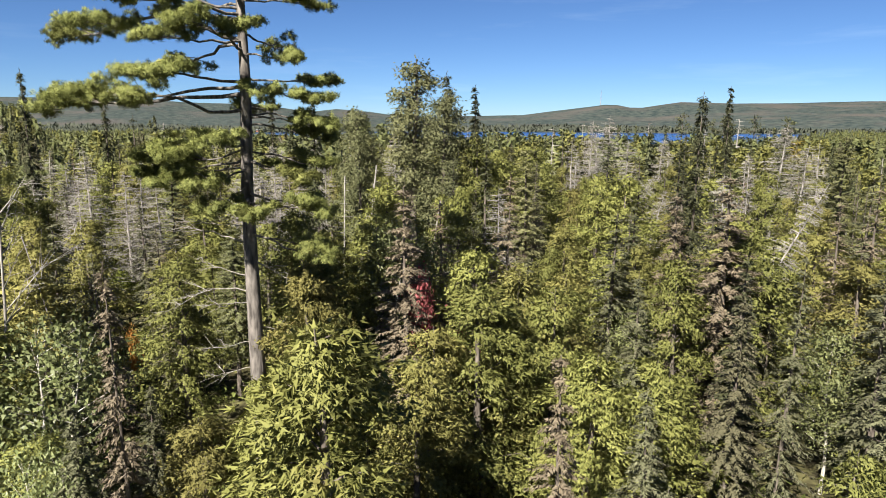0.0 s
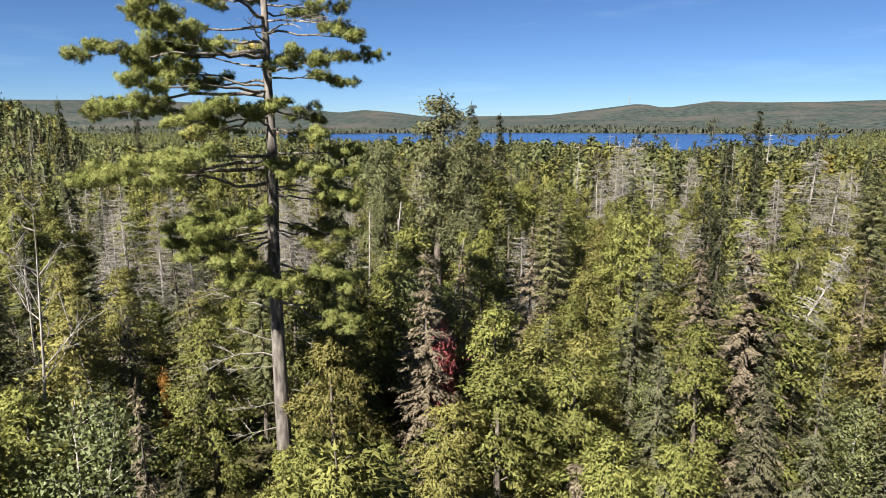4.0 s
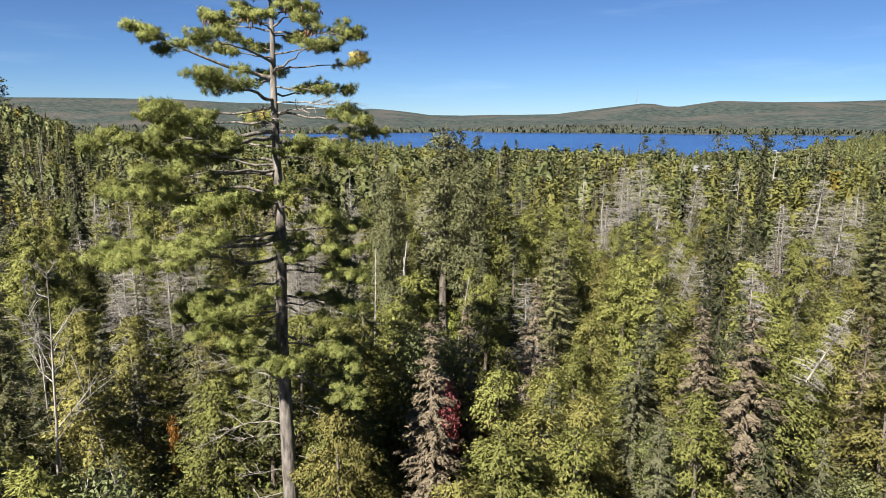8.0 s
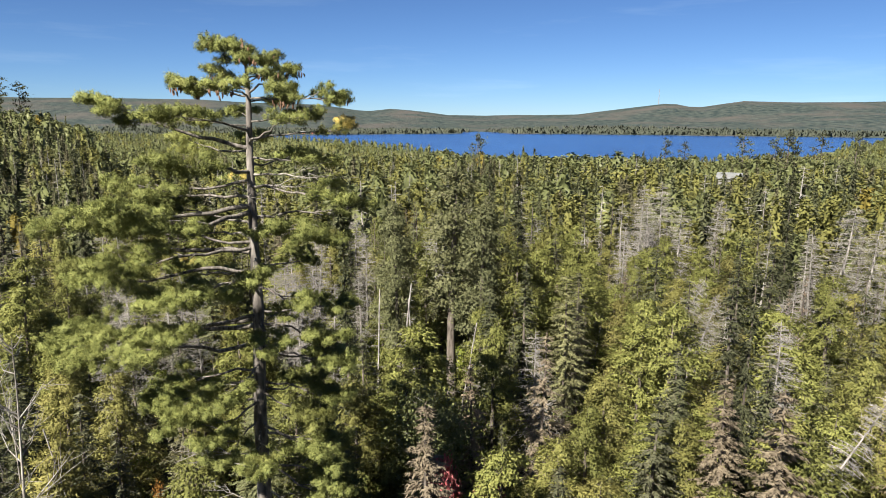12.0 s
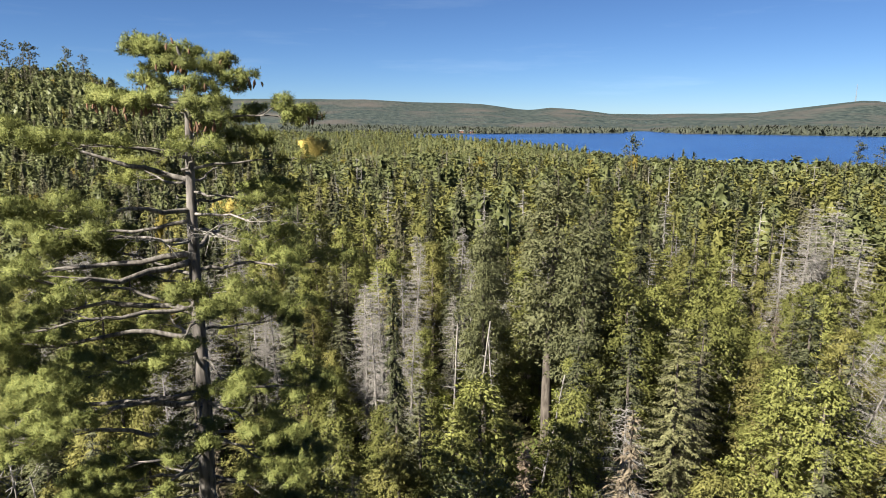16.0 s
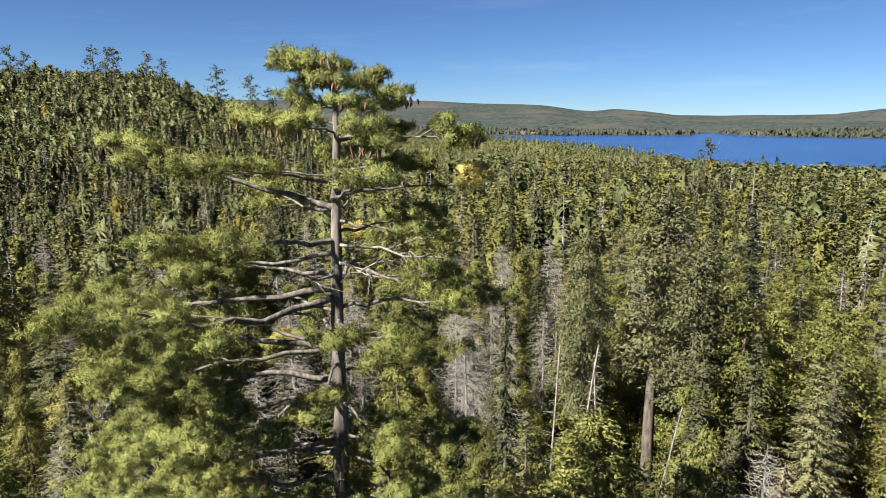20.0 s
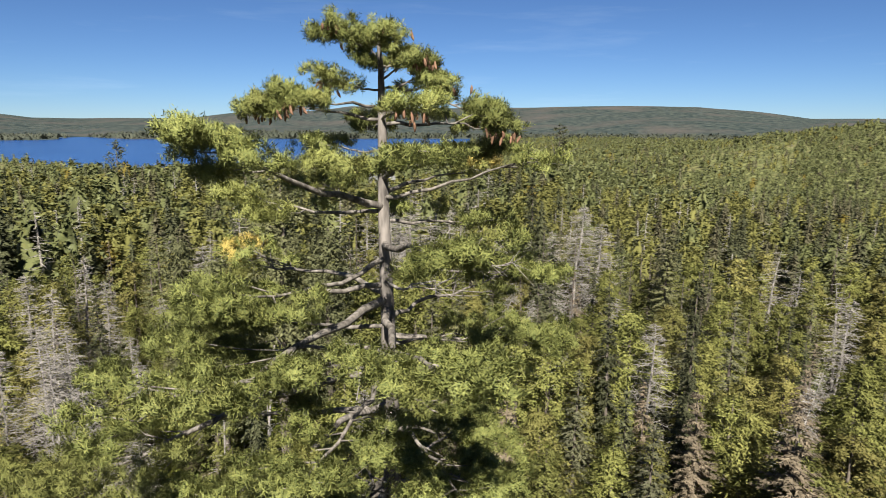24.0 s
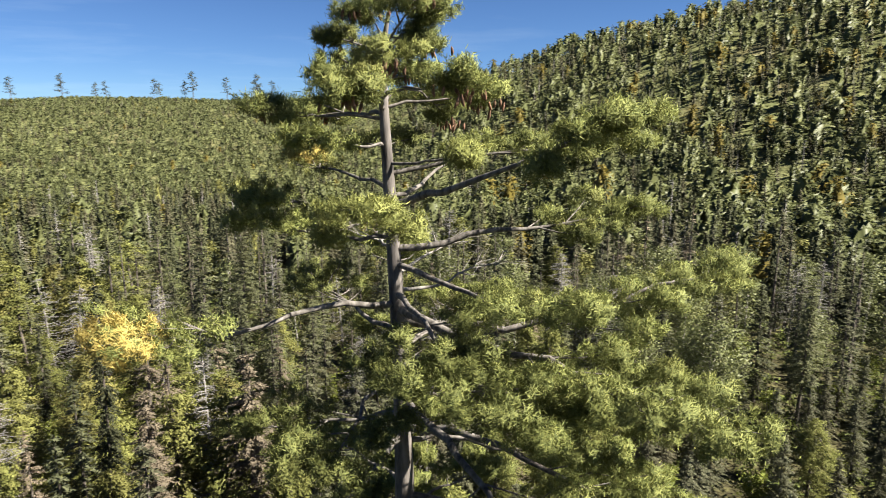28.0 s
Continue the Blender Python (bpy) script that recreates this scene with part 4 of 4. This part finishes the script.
mark("dead_near", -8.6, 33.1, 12.8, "dead_tree")
mark("dead_near", -15.0, 27.0, 12.5, "dead_tree")
mark("dead_near", -18.0, 30.0, 13.0, "dead_tree")
mark("dead_near", -21.0, 26.0, 11.5, "dead_tree")
mark("stub", 62.9, 53.6, 11.0, "dead_tree")
mark("stub", 58.8, 35.8, 10.0, "dead_tree")
mark("dead_mid", 60.1, 62.2, 13.0, "dead_tree", wide=1.3)
mark("tallspruce", -37.8, 48.5, 21.0, "spruce_tree", wide=0.7)
mark("tallspruce", -31.0, 52.0, 19.0, "spruce_tree", wide=0.7)
mark("tallspruce", -14.0, 62.0, 18.0, "spruce_tree", wide=0.7)
mark("tallspruce", 21.7, 9.7, 17.3, "spruce_tree", wide=0.6)
mark("tallspruce", 41.8, 50.5, 19.5, "spruce_tree", wide=0.7)
# the side where the way ends
mark("spruce_near", 19.3, -1.6, 10.6, "spruce_tree")
mark("cedar_near", 18.0, 1.0, 10.3, "cedar_tree", wide=0.9)
mark("fir_near", 20.0, -4.2, 11.2, "fir_tree", wide=0.7)
mark("brownfir_near", 22.4, -12.6, 11.2, "browned_fir_tree", wide=0.8)
mark("fir_near", 26.0, -17.5, 9.4, "fir_tree", wide=0.8)
mark("cedar_near", 17.1, -12.4, 8.6, "cedar_tree", wide=0.8)
mark("stub", 24.0, -7.3, 10.6, "broken_dead_tree")
mark("brownfir_near", 38.6, -13.7, 12.4, "browned_fir_tree", wide=0.7)
mark("brownfir_near", 46.3, -14.6, 11.4, "browned_fir_tree", wide=0.8)
mark("spruce_near", 42.5, -23.2, 11.4, "spruce_tree")
mark("brownfir_near", 35.8, -17.4, 11.0, "browned_fir_tree", wide=0.7)
mark("aspen_near", 30.0, -26.0, 11.0, "aspen_tree")
mark("aspen_near", 26.0, -30.0, 11.5, "aspen_tree", wide=1.1)
mark("aspen_near", 38.0, -32.0, 12.0, "aspen_tree", wide=1.1)


# pines that stand up against lake and sky
def pines_along(az0, az1, r, count, low, high, seed):
    rng = np.random.default_rng(seed)
    for k in range(count):
        az = radians(az0 + (az1 - az0) * (k + rng.uniform(-0.6, 1.6)) / count)
        rr = r * rng.uniform(0.95, 1.05)
        x, y = -rr * math.sin(az), rr * math.cos(az)
        plant("farpine", x, y, rng.uniform(low, high), "far_pine_tree", group="pines on the skyline")


mark("farpine", 5.3, 245.0, 16.5, "far_pine_tree", group="pines on the skyline")
mark("farpine", 110.0, 356.0, 11.0, "far_pine_tree", group="pines on the skyline", wide=1.2)
mark("farpine", 119.0, 350.0, 9.5, "far_pine_tree", group="pines on the skyline", wide=1.2)
mark("farpine", 201.7, 244.0, 22.0, "far_pine_tree", group="pines on the skyline")
pines_along(-24.5, -31.5, 300, 6, 18, 24, 3)
pines_along(36.5, 41.5, 250, 3, 15, 20, 4)
pines_along(45, 66, 258, 12, 12, 17, 6)
pines_along(-66, -80, 590, 7, 13, 25, 7)
pines_along(-80, -99, 590, 11, 13, 26, 8)
pines_along(-104, -112, 300, 4, 16, 22, 9)
pines_along(-114, -140, 218, 9, 10, 14, 10)


# ---- the forest round the pine ----
MIX = (("cedar", 0.44), ("fir", 0.22), ("spruce", 0.08), ("dead", 0.11), ("larch", 0.06), ("aspen", 0.05), ("brownfir", 0.05))
NAMES = {"cedar": "cedar_tree", "fir": "fir_tree", "spruce": "spruce_tree", "dead": "dead_tree", "larch": "tamarack_tree", "aspen": "aspen_tree", "brownfir": "browned_fir_tree"}
CAP = [(x, y, z) for t, x, y, z, *_ in WAY]


def room(x, y, height, clear=1.0):
    """Whether a tree may stand there: clear of the camera's way and of the trees already planted."""
    top = ground_z(x, y) + height
    for cx, cy, cz in CAP[::2]:
        d = math.hypot(x - cx, y - cy)
        if top > cz - 2.5 - 0.15 * d and d < 12:
            return False
    return all((x - px) ** 2 + (y - py) ** 2 > (clear * (0.9 if h < 20 else 2.2)) ** 2 for px, py, h in planted)


def pick_kind(x, y, rng):
    p = dict(MIX)
    if x < -4 and 5 < y < 45:
        p["dead"], p["spruce"], p["aspen"] = 0.22, 0.10, 0.04
    if x > 5 and y < 8:
        p["fir"], p["brownfir"], p["aspen"], p["cedar"] = 0.36, 0.09, 0.10, 0.30
    if x > 15 and y < 12:
        p.update(spruce=0.28, fir=0.32, brownfir=0.09, cedar=0.18, aspen=0.05, dead=0.09)
    if x > 12 and y < -15:
        p.update(spruce=0.36, fir=0.26, brownfir=0.06, cedar=0.04, aspen=0.24, dead=0.05)
    if y > 45 and x > 0:
        p["cedar"] = 0.5
    v = rng.random() * sum(p.values())
    for k, w in p.items():
        v -= w
        if v < 0:
            return k
    return "cedar"


def seen_way(x, y):
    """Bearings that the view ever takes in."""
    return -150 < bearing(x + 6, y + 16) < 74 or math.hypot(x, y) < 24


scatter = np.random.default_rng(11)
STEP = 3.9
for i in range(-21, 22):
    for j in range(-21, 22):
        x, y = (i + scatter.uniform(-0.42, 0.42)) * STEP, (j + scatter.uniform(-0.42, 0.42)) * STEP
        r = math.hypot(x, y)
        if r > 78 or not seen_way(x, y):
            continue
        stand = noise.noise(Vector((x / 13, y / 13, 4)))
        if stand < -0.42:
            continue
        kind = pick_kind(x, y, scatter)
        if noise.noise(Vector((x / 11, y / 11, 8))) > 0.28 and kind in ("fir", "spruce", "aspen"):
            kind = "cedar"
        if kind in ("dead", "larch") and y < 9 and x > -8 and r < 32:
            kind = "cedar"
        height = {"cedar": 10.5, "fir": 11.0, "spruce": 13.0, "dead": 11.5, "larch": 13.0, "aspen": 10.0, "brownfir": 11.0}[kind] * scatter.uniform(0.78, 1.08) * (1.0 + 0.38 * stand)
        for attempt in range(4):
            if room(x, y, height, 1.75):
                break
            height *= 0.8
        else:
            continue
        front = math.hypot(x - 7.3, y + 26) < 23.5
        if front:
            kind, height = "cedar" if kind == "cedar" else "fir", min(height, 7.0)
        plant(kind + ("_close" if front else "_near" if r < 54 else "_mid"), x, y, height, NAMES[kind], wide=scatter.uniform(0.85, 1.2) * (1.15 if height < 7 else 1.0) * (1.25 if kind == "dead" else 1.0))

# shrubs in the gaps
for k in range(330):
    a, r = scatter.uniform(0, 2 * math.pi), 6 + 55 * math.sqrt(scatter.random())
    x, y = r * math.cos(a), r * math.sin(a)
    h = scatter.uniform(1.4, 3.8)
    if seen_way(x, y) and room(x, y, h, 0.7):
        plant("shrub", x, y, h, "shrub", category="shrub", group="undergrowth")


def undergrowth():
    """Low leafy growth over the forest floor."""
    rng = np.random.default_rng(61)
    big = Shape()
    for k in range(9000):
        a, r = rng.uniform(0, 2 * math.pi), 92 * math.sqrt(rng.random())
        x, y = r * math.cos(a), r * math.sin(a)
        if not seen_way(x, y):
            continue
        n = 34
        w = rng.uniform(0.5, 1.2)
        p = rng.normal(0, 1, (n, 3)) * np.array([w, w, 0.0]) * 0.5
        p[:, 2] = rng.uniform(0.1, 1.0, n) * w * 1.3
        big.leaves(p + np.array([x, y, ground_z(x, y)]), rng.normal(0, 1, (n, 3)) + np.array([0, 0, 0.4]), rng.uniform(0.2, 0.42, n), 0.2, rng, 0.4, rng.normal(0, 0.4, (n, 3)) + np.array([0, 0, 1.0]))
    return tagged(new("undergrowth", big.mesh("undergrowth", M_UNDER)), "low leafy undergrowth covering the forest floor", "undergrowth", kind="stuff")


undergrowth()


# ---- woods further off, too many to count ----
def template(kind, rng, fine):
    """A tree seen far off; fine: 1 for the nearer rings, less for the further."""
    s = Shape()
    if kind in ("spruce", "fir"):
        rad = 1.25 if kind == "spruce" else 1.8
        n = int(230 * fine)
        u = 0.10 + 0.9 * (np.arange(n) + rng.random(n)) / n
        az = rng.uniform(0, 6.28, n)
        d = np.stack([np.cos(az), np.sin(az), -0.3 + 0 * az], 1) + rng.normal(0, 0.3, (n, 3))
        reach = rad * (1.03 - u) ** 0.75 * rng.uniform(0.7, 1.2, n)
        p = np.stack([0 * u, 0 * u, 10 * u], 1) + d * reach[:, None] * rng.uniform(0.1, 0.6, (n, 1))
        out = d * np.array([0.45, 0.45, 0]) + np.array([0, 0, 0.85]) + rng.normal(0, 0.3, p.shape)
        s.leaves(p, d, reach * 0.55 + 0.2, (reach * 0.26 + 0.17) / fine ** 0.4, rng, 0.6, out)
        s.leaves([(0, 0, 9.2)] * 2, [(0.05, 0, 1), (0, 0.05, 1)], 1.1, 0.3, rng, 0.0, np.array([[0, 0, 1.0]] * 2))
        u = np.linspace(0.12, 0.97, 6)
        s.mass(np.stack([0 * u, 0 * u, 10 * u], 1), 0.3 * rad * (1.0 - u) ** 0.75 + 0.03, rng, 6, 0.45)
    elif kind == "dead":
        n = int(50 * fine) + 6
        u = 0.2 + 0.8 * rng.random(n)
        az = rng.uniform(0, 6.28, n)
        d = np.stack([np.cos(az), np.sin(az), -0.1 + 0 * az], 1)
        s.leaves(np.stack([0 * u, 0 * u, 10 * u], 1), d, 1.6 * (1.1 - u) + 0.3, 0.07, rng, 0.2)
        s.tube([(0, 0, 0), (0.1, 0, 5), (0, 0, 10)], [0.16, 0.1, 0.03], 3)
    else:
        n = int(250 * fine)
        z = rng.random(n)
        az = rng.uniform(0, 6.28, n)
        full = 2.1 if kind == "cedar" else 2.0
        shape = (1 - z) ** 0.55 + 0.05 if kind == "cedar" else np.sqrt(np.maximum(0.05, 1 - (2 * z - 0.85) ** 2))
        lump = 1 + 0.2 * np.sin(2 * az + 9 * z) + 0.15 * np.sin(3 * az - 14 * z)
        rr = full * shape * lump * rng.uniform(0.45, 1.0, n)
        p = np.stack([np.cos(az) * rr, np.sin(az) * rr, 1.4 + 8.4 * z], 1)
        d = np.stack([np.cos(az), np.sin(az), rng.uniform(-0.9, 0.6, n)], 1)
        out = d * np.array([0.4, 0.4, 0]) + np.array([0, 0, 0.75]) + np.array([0, 0, 0.7]) * (z[:, None] if kind != "cedar" else 0.2) + rng.normal(0, 0.4, p.shape)
        s.leaves(p, d + rng.normal(0, 0.8, (n, 3)), rng.uniform(0.35, 0.66, n) / fine ** 0.4, rng.uniform(0.26, 0.44, n) / fine ** 0.4, rng, 0.35, out)
        u = np.linspace(0.02, 0.98, 6)
        swells = 0.42 * full * ((1 - u) ** 0.7 + 0.03 if kind == "cedar" else np.sqrt(np.maximum(0.03, 1 - (2 * u - 0.85) ** 2)))
        s.mass(np.stack([0 * u, 0 * u, 1.4 + 8.2 * u], 1), swells, rng, 7, 0.45)
    return np.concatenate(s.v), np.concatenate(s.f) if s.f else None, np.concatenate(s.t), None if kind == "dead" else np.concatenate(s.n)


def woods(name, kind, spots, material, label):
    rng = np.random.default_rng(len(spots) + len(kind))
    rings = [[template(kind, rng, fine) for _ in range(5)] for fine in (1.7, 0.8, 0.4, 0.22)]
    big = Shape()
    for x, y, h in spots:
        far_off = math.hypot(x, y)
        v, f, tri, nn = rings[0 if far_off < 130 else 1 if far_off < 210 else 2 if far_off < 340 else 3][rng.integers(5)]
        a = rng.uniform(0, 6.28)
        w = h / 10 * rng.uniform(1.05, 1.5) * (1.2 if kind in ("cedar", "aspen") else 1.0) * (1.4 if h < 5.5 else 1.0)
        c, sn = math.cos(a) * w, math.sin(a) * w
        out = np.empty_like(v)
        out[:, 0] = v[:, 0] * c - v[:, 1] * sn + x
        out[:, 1] = v[:, 0] * sn + v[:, 1] * c + y
        out[:, 2] = v[:, 2] * h / 10 + ground_z(x, y) - 0.2
        big.v.append(out)
        big.n.append(None if nn is None else np.stack([nn[:, 0] * c / w - nn[:, 1] * sn / w, nn[:, 0] * sn / w + nn[:, 1] * c / w, nn[:, 2]], 1))
        if f is not None:
            big.f.append(f + big.count)
        big.t.append(tri + big.count)
        big.count += len(v)
    return tagged(new(name, big.mesh(name, material)), label, "woods", kind="stuff")


far = {"spruce": [], "fir": [], "cedar": [], "aspen": [], "dead": [], "gold": []}
fr = np.random.default_rng(23)
r = 78.0
while r < 1120:
    step = 3.8 + 0.0062 * (r - 78)
    count = int(math.radians(236) * r / step)
    for k in range(count):
        az = -158 + 236 * (k + fr.random()) / count
        rr = r + fr.uniform(-0.5, 0.5) * step
        x, y = -rr * math.sin(radians(az)), rr * math.cos(radians(az))
        if ground_z(x, y) < LAKE_Z + 0.6:
            continue
        if rr > (480 if az < -104 else 330) and (az < -104 or az > 41) or rr > 690 and az < -62 or rr > 560 and -30 < az < 20:
            continue
        if math.hypot(x - 105, y - 243) < 15 or math.hypot(x - 95, y - 220) < 11:
            continue
        patch = noise.noise(Vector((x / 45, y / 45, 0))) + 0.35 * noise.noise(Vector((x / 14, y / 14, 2)))
        v = fr.random()
        hills = az < -60 or az > 34
        if patch > (0.34 if rr < 140 else 0.24 if rr < 200 else -0.2 if -104 < az < -55 else -0.05):
            kind = "aspen" if v < (0.62 if rr < 200 else 0.82) else "spruce" if v < 0.9 else "fir"
        else:
            kind = "cedar" if v < (0.52 if rr < 260 and -58 < az < 34 else 0.34) else "fir" if v < 0.66 else "spruce" if v < 0.82 else "aspen" if v < 0.93 else "dead"
        if az < -98 and rr > 100:
            kind = "aspen" if v < 0.30 + 0.5 * patch else "gold" if v < 0.34 + 0.5 * patch else "spruce" if v < 0.76 else "fir" if v < 0.94 else "dead"
        if hills and kind == "cedar" and v < 0.2:
            kind = "spruce"
        if kind == "aspen" and fr.random() < (0.03 if hills else 0.02):
            kind = "gold"
        if az < -100 and rr > 130 and fr.random() < 0.3:
            continue
        slope = (1.3 if kind in ("aspen", "gold") else 1.05) if az < -106 and rr > 90 else 1.0
        far[kind].append((x, y, slope * {"spruce": 9.8, "fir": 9.0, "cedar": 8.5, "aspen": 7.0 if -104 < az < -55 and rr > 150 else 9.5, "dead": 10, "gold": 9}[kind] * fr.uniform(0.72, 1.15) * (0.5 if -104 < az < -50 and rr > 200 else 1.0) * (0.78 if -26 < az < -21 and 140 < rr < 262 else 1.28 * (1.0 - 0.66 * smooth(235, 430, rr)) if -40 < az < 30 else 0.85 if rr > 150 else 1.0) * (1 + 0.3 * noise.noise(Vector((x / 17, y / 17, 6))))))
    r += step
for k in range(5000):
    az = fr.uniform(4, 42) if k % 2 else fr.uniform(-63, -29)
    rr = 520 + 600 * fr.random()
    x, y = -rr * math.sin(radians(az)), rr * math.cos(radians(az))
    if ground_z(x, y) > LAKE_Z + 0.6:
        far["aspen" if fr.random() < 0.5 else "spruce" if fr.random() < 0.6 else "cedar"].append((x, y, fr.uniform(4.5, 8.5)))
for k in range(2400):
    az, rr = (fr.uniform(-156, -103), fr.uniform(150, 460)) if k % 3 == 0 else (fr.uniform(40, 76), fr.uniform(120, 325))
    x, y = -rr * math.sin(radians(az)), rr * math.cos(radians(az))
    v = fr.random()
    far["aspen" if v < 0.42 else "spruce" if v < 0.58 else "fir"].append((x, y, fr.uniform(6.5, 8.5)))
for k in range(7500):
    az, rr = fr.uniform(-104, -58), math.sqrt(fr.uniform(190 ** 2, 640 ** 2))
    x, y = -rr * math.sin(radians(az)), rr * math.cos(radians(az))
    far["aspen" if fr.random() < 0.85 else "fir"].append((x, y, fr.uniform(2.4, 4.4)))
M_GOLD = leaf_material("gold_leaves", (0.16, 0.13, 0.03), (0.26, 0.21, 0.05), (0.26, 0.18, 0.05), 0.9)
woods("spruce_woods", "spruce", far["spruce"], M_SPRUCE, "dark spruces covering the slopes and the flats by the lake")
woods("fir_woods", "fir", far["fir"], M_FIR, "grey-green firs among the distant woods")
woods("cedar_woods", "cedar", far["cedar"], M_CEDAR, "yellow-green cedars in the lowland towards the lake")
woods("aspen_woods", "aspen", far["aspen"], M_ASPEN, "light green young aspens on flats and slopes")
woods("dead_woods", "dead", far["dead"], M_GREY, "grey dead stems scattered through the woods")
woods("golden_aspen_woods", "gold", far["gold"], M_GOLD, "aspens turned gold on the slopes")


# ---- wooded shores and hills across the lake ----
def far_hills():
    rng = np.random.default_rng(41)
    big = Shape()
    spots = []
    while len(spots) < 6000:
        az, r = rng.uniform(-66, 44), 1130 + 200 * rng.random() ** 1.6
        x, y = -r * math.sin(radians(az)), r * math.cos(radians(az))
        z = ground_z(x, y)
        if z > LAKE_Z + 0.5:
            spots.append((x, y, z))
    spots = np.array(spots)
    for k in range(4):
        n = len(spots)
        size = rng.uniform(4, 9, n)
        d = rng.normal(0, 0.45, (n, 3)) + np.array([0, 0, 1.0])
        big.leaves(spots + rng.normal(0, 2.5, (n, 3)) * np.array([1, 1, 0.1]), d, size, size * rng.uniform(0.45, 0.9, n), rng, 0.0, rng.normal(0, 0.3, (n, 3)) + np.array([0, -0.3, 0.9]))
    return tagged(new("far_hill_woods", big.mesh("far_hill_woods", M_HILLWOODS)), "olive woods on the hills across the lake, haze tinted into their colour", "woods", kind="stuff")


# greens greyed towards blue: the leaf colour itself carries the distance haze
M_HILLWOODS = leaf_material("hazed_hill_woods", (0.036, 0.044, 0.036), (0.070, 0.076, 0.056), (0.09, 0.08, 0.06), 0.9)
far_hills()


# ---- buildings by the lake ----
M_ROOF = plain_material("grey_metal_roof", (0.085, 0.088, 0.09), (0.125, 0.128, 0.13), 1.5, 0.6)
M_WALL = plain_material("pale_painted_boards", (0.095, 0.092, 0.086), (0.13, 0.125, 0.115), 0.8, 0.7)
M_PANE = plain_material("dark_window_glass", (0.02, 0.025, 0.03), (0.03, 0.035, 0.04), 2.0, 0.1)
M_RUST = plain_material("red_painted_boards", (0.30, 0.10, 0.06), (0.38, 0.15, 0.09), 0.8, 0.7)


def box(name, x0, y0, z0, x1, y1, z1, material, parent):
    bm = bmesh.new()
    bmesh.ops.create_cube(bm, size=1)
    for v in bm.verts:
        v.co = ((x0 + x1) / 2 + v.co.x * (x1 - x0), (y0 + y1) / 2 + v.co.y * (y1 - y0), (z0 + z1) / 2 + v.co.z * (z1 - z0))
    bmesh.ops.bevel(bm, geom=bm.edges[:], offset=0.02, segments=1, affect="EDGES")
    me = bpy.data.meshes.new(name)
    bm.to_mesh(me)
    bm.free()
    me.materials.append(material)
    return part(name, me, parent)


def house(x, y, turn, long, deep, high, wall_m, label, base=None):
    """A small gabled house: walls, roof slabs, gables, door and windows."""
    ob = tagged(new("house"), label, "house", "houses by the lake")
    ob.matrix_world = pose(x, y, ground_z(x, y) if base is None else base, 0, 0, turn)
    box("wall", -long / 2, -deep / 2, 0, long / 2, deep / 2, high, wall_m, ob)
    rise = deep * 0.28
    for sgn in (-1, 1):
        vs = []
        for xx in (-long / 2 - 0.4, long / 2 + 0.4):
            for yy, zz in ((sgn * (deep / 2 + 0.5), high - 0.25), (0, high + rise)):
                vs += [(xx, yy, zz), (xx, yy, zz + 0.2)]
        fs = [(0, 2, 6, 4), (1, 5, 7, 3), (0, 4, 5, 1), (2, 3, 7, 6), (0, 1, 3, 2), (4, 6, 7, 5)]
        part("roof", sheet("roof", vs, fs, M_ROOF), ob)
    for sgn in (-1, 1):
        xx = sgn * long / 2
        vs = [(xx, -deep / 2, high), (xx, deep / 2, high), (xx, 0, high + rise), (xx - sgn * 0.15, -deep / 2, high), (xx - sgn * 0.15, deep / 2, high), (xx - sgn * 0.15, 0, high + rise)]
        part("gable", sheet("gable", vs, [(0, 1, 2), (3, 5, 4), (0, 3, 4, 1), (1, 4, 5, 2), (2, 5, 3, 0)], wall_m), ob)
    for k in range(3):
        u = -long / 2 + long * (k + 0.5) / 3
        box("window" if k != 1 else "door", u - 0.6, -deep / 2 - 0.05, 0.9 if k != 1 else 0.0, u + 0.6, -deep / 2 + 0.02, 2.2, M_PANE, ob)
    return ob


house(108.0, 250.0, -25, 9.0, 7.0, 4.6, M_WALL, "pale house with a grey metal roof among the trees", base=-5.2)
house(117.0, 262.0, -20, 6.0, 5.0, 3.4, M_WALL, "small pale outbuilding with a grey roof", base=-5.4)
house(-302.0, 1094.0, 15, 10.0, 5.0, 3.2, M_RUST, "reddish cottage on the far shore")
house(-285.0, 1096.0, 10, 6.0, 4.0, 2.8, M_RUST, "red boathouse on the far shore")


def mast(x, y, high):
    """A slender lattice radio mast."""
    ob = tagged(new("radio_mast"), "slender grey lattice radio mast on a hilltop", "mast")
    ob.location = (x, y, ground_z(x, y))
    for k in range(3):
        a = 2 * math.pi * k / 3
        s = Shape()
        s.tube([(1.6 * math.cos(a), 1.6 * math.sin(a), -2), (0.5 * math.cos(a), 0.5 * math.sin(a), high)], [0.35, 0.25], 4)
        part("leg", s.mesh("leg", M_GREY), ob)
    for k in range(10):
        z = high * (k + 0.5) / 10
        w = 1.6 - 1.1 * z / high
        s = Shape()
        ring = [(w * math.cos(2 * math.pi * j / 3), w * math.sin(2 * math.pi * j / 3), z) for j in (0, 1, 2, 0)]
        s.tube(ring, [0.12] * 4, 3)
        part("brace", s.mesh("brace", M_GREY), ob)


mast(2450 * math.sin(radians(14.6)), 2450 * math.cos(radians(14.6)), 52)
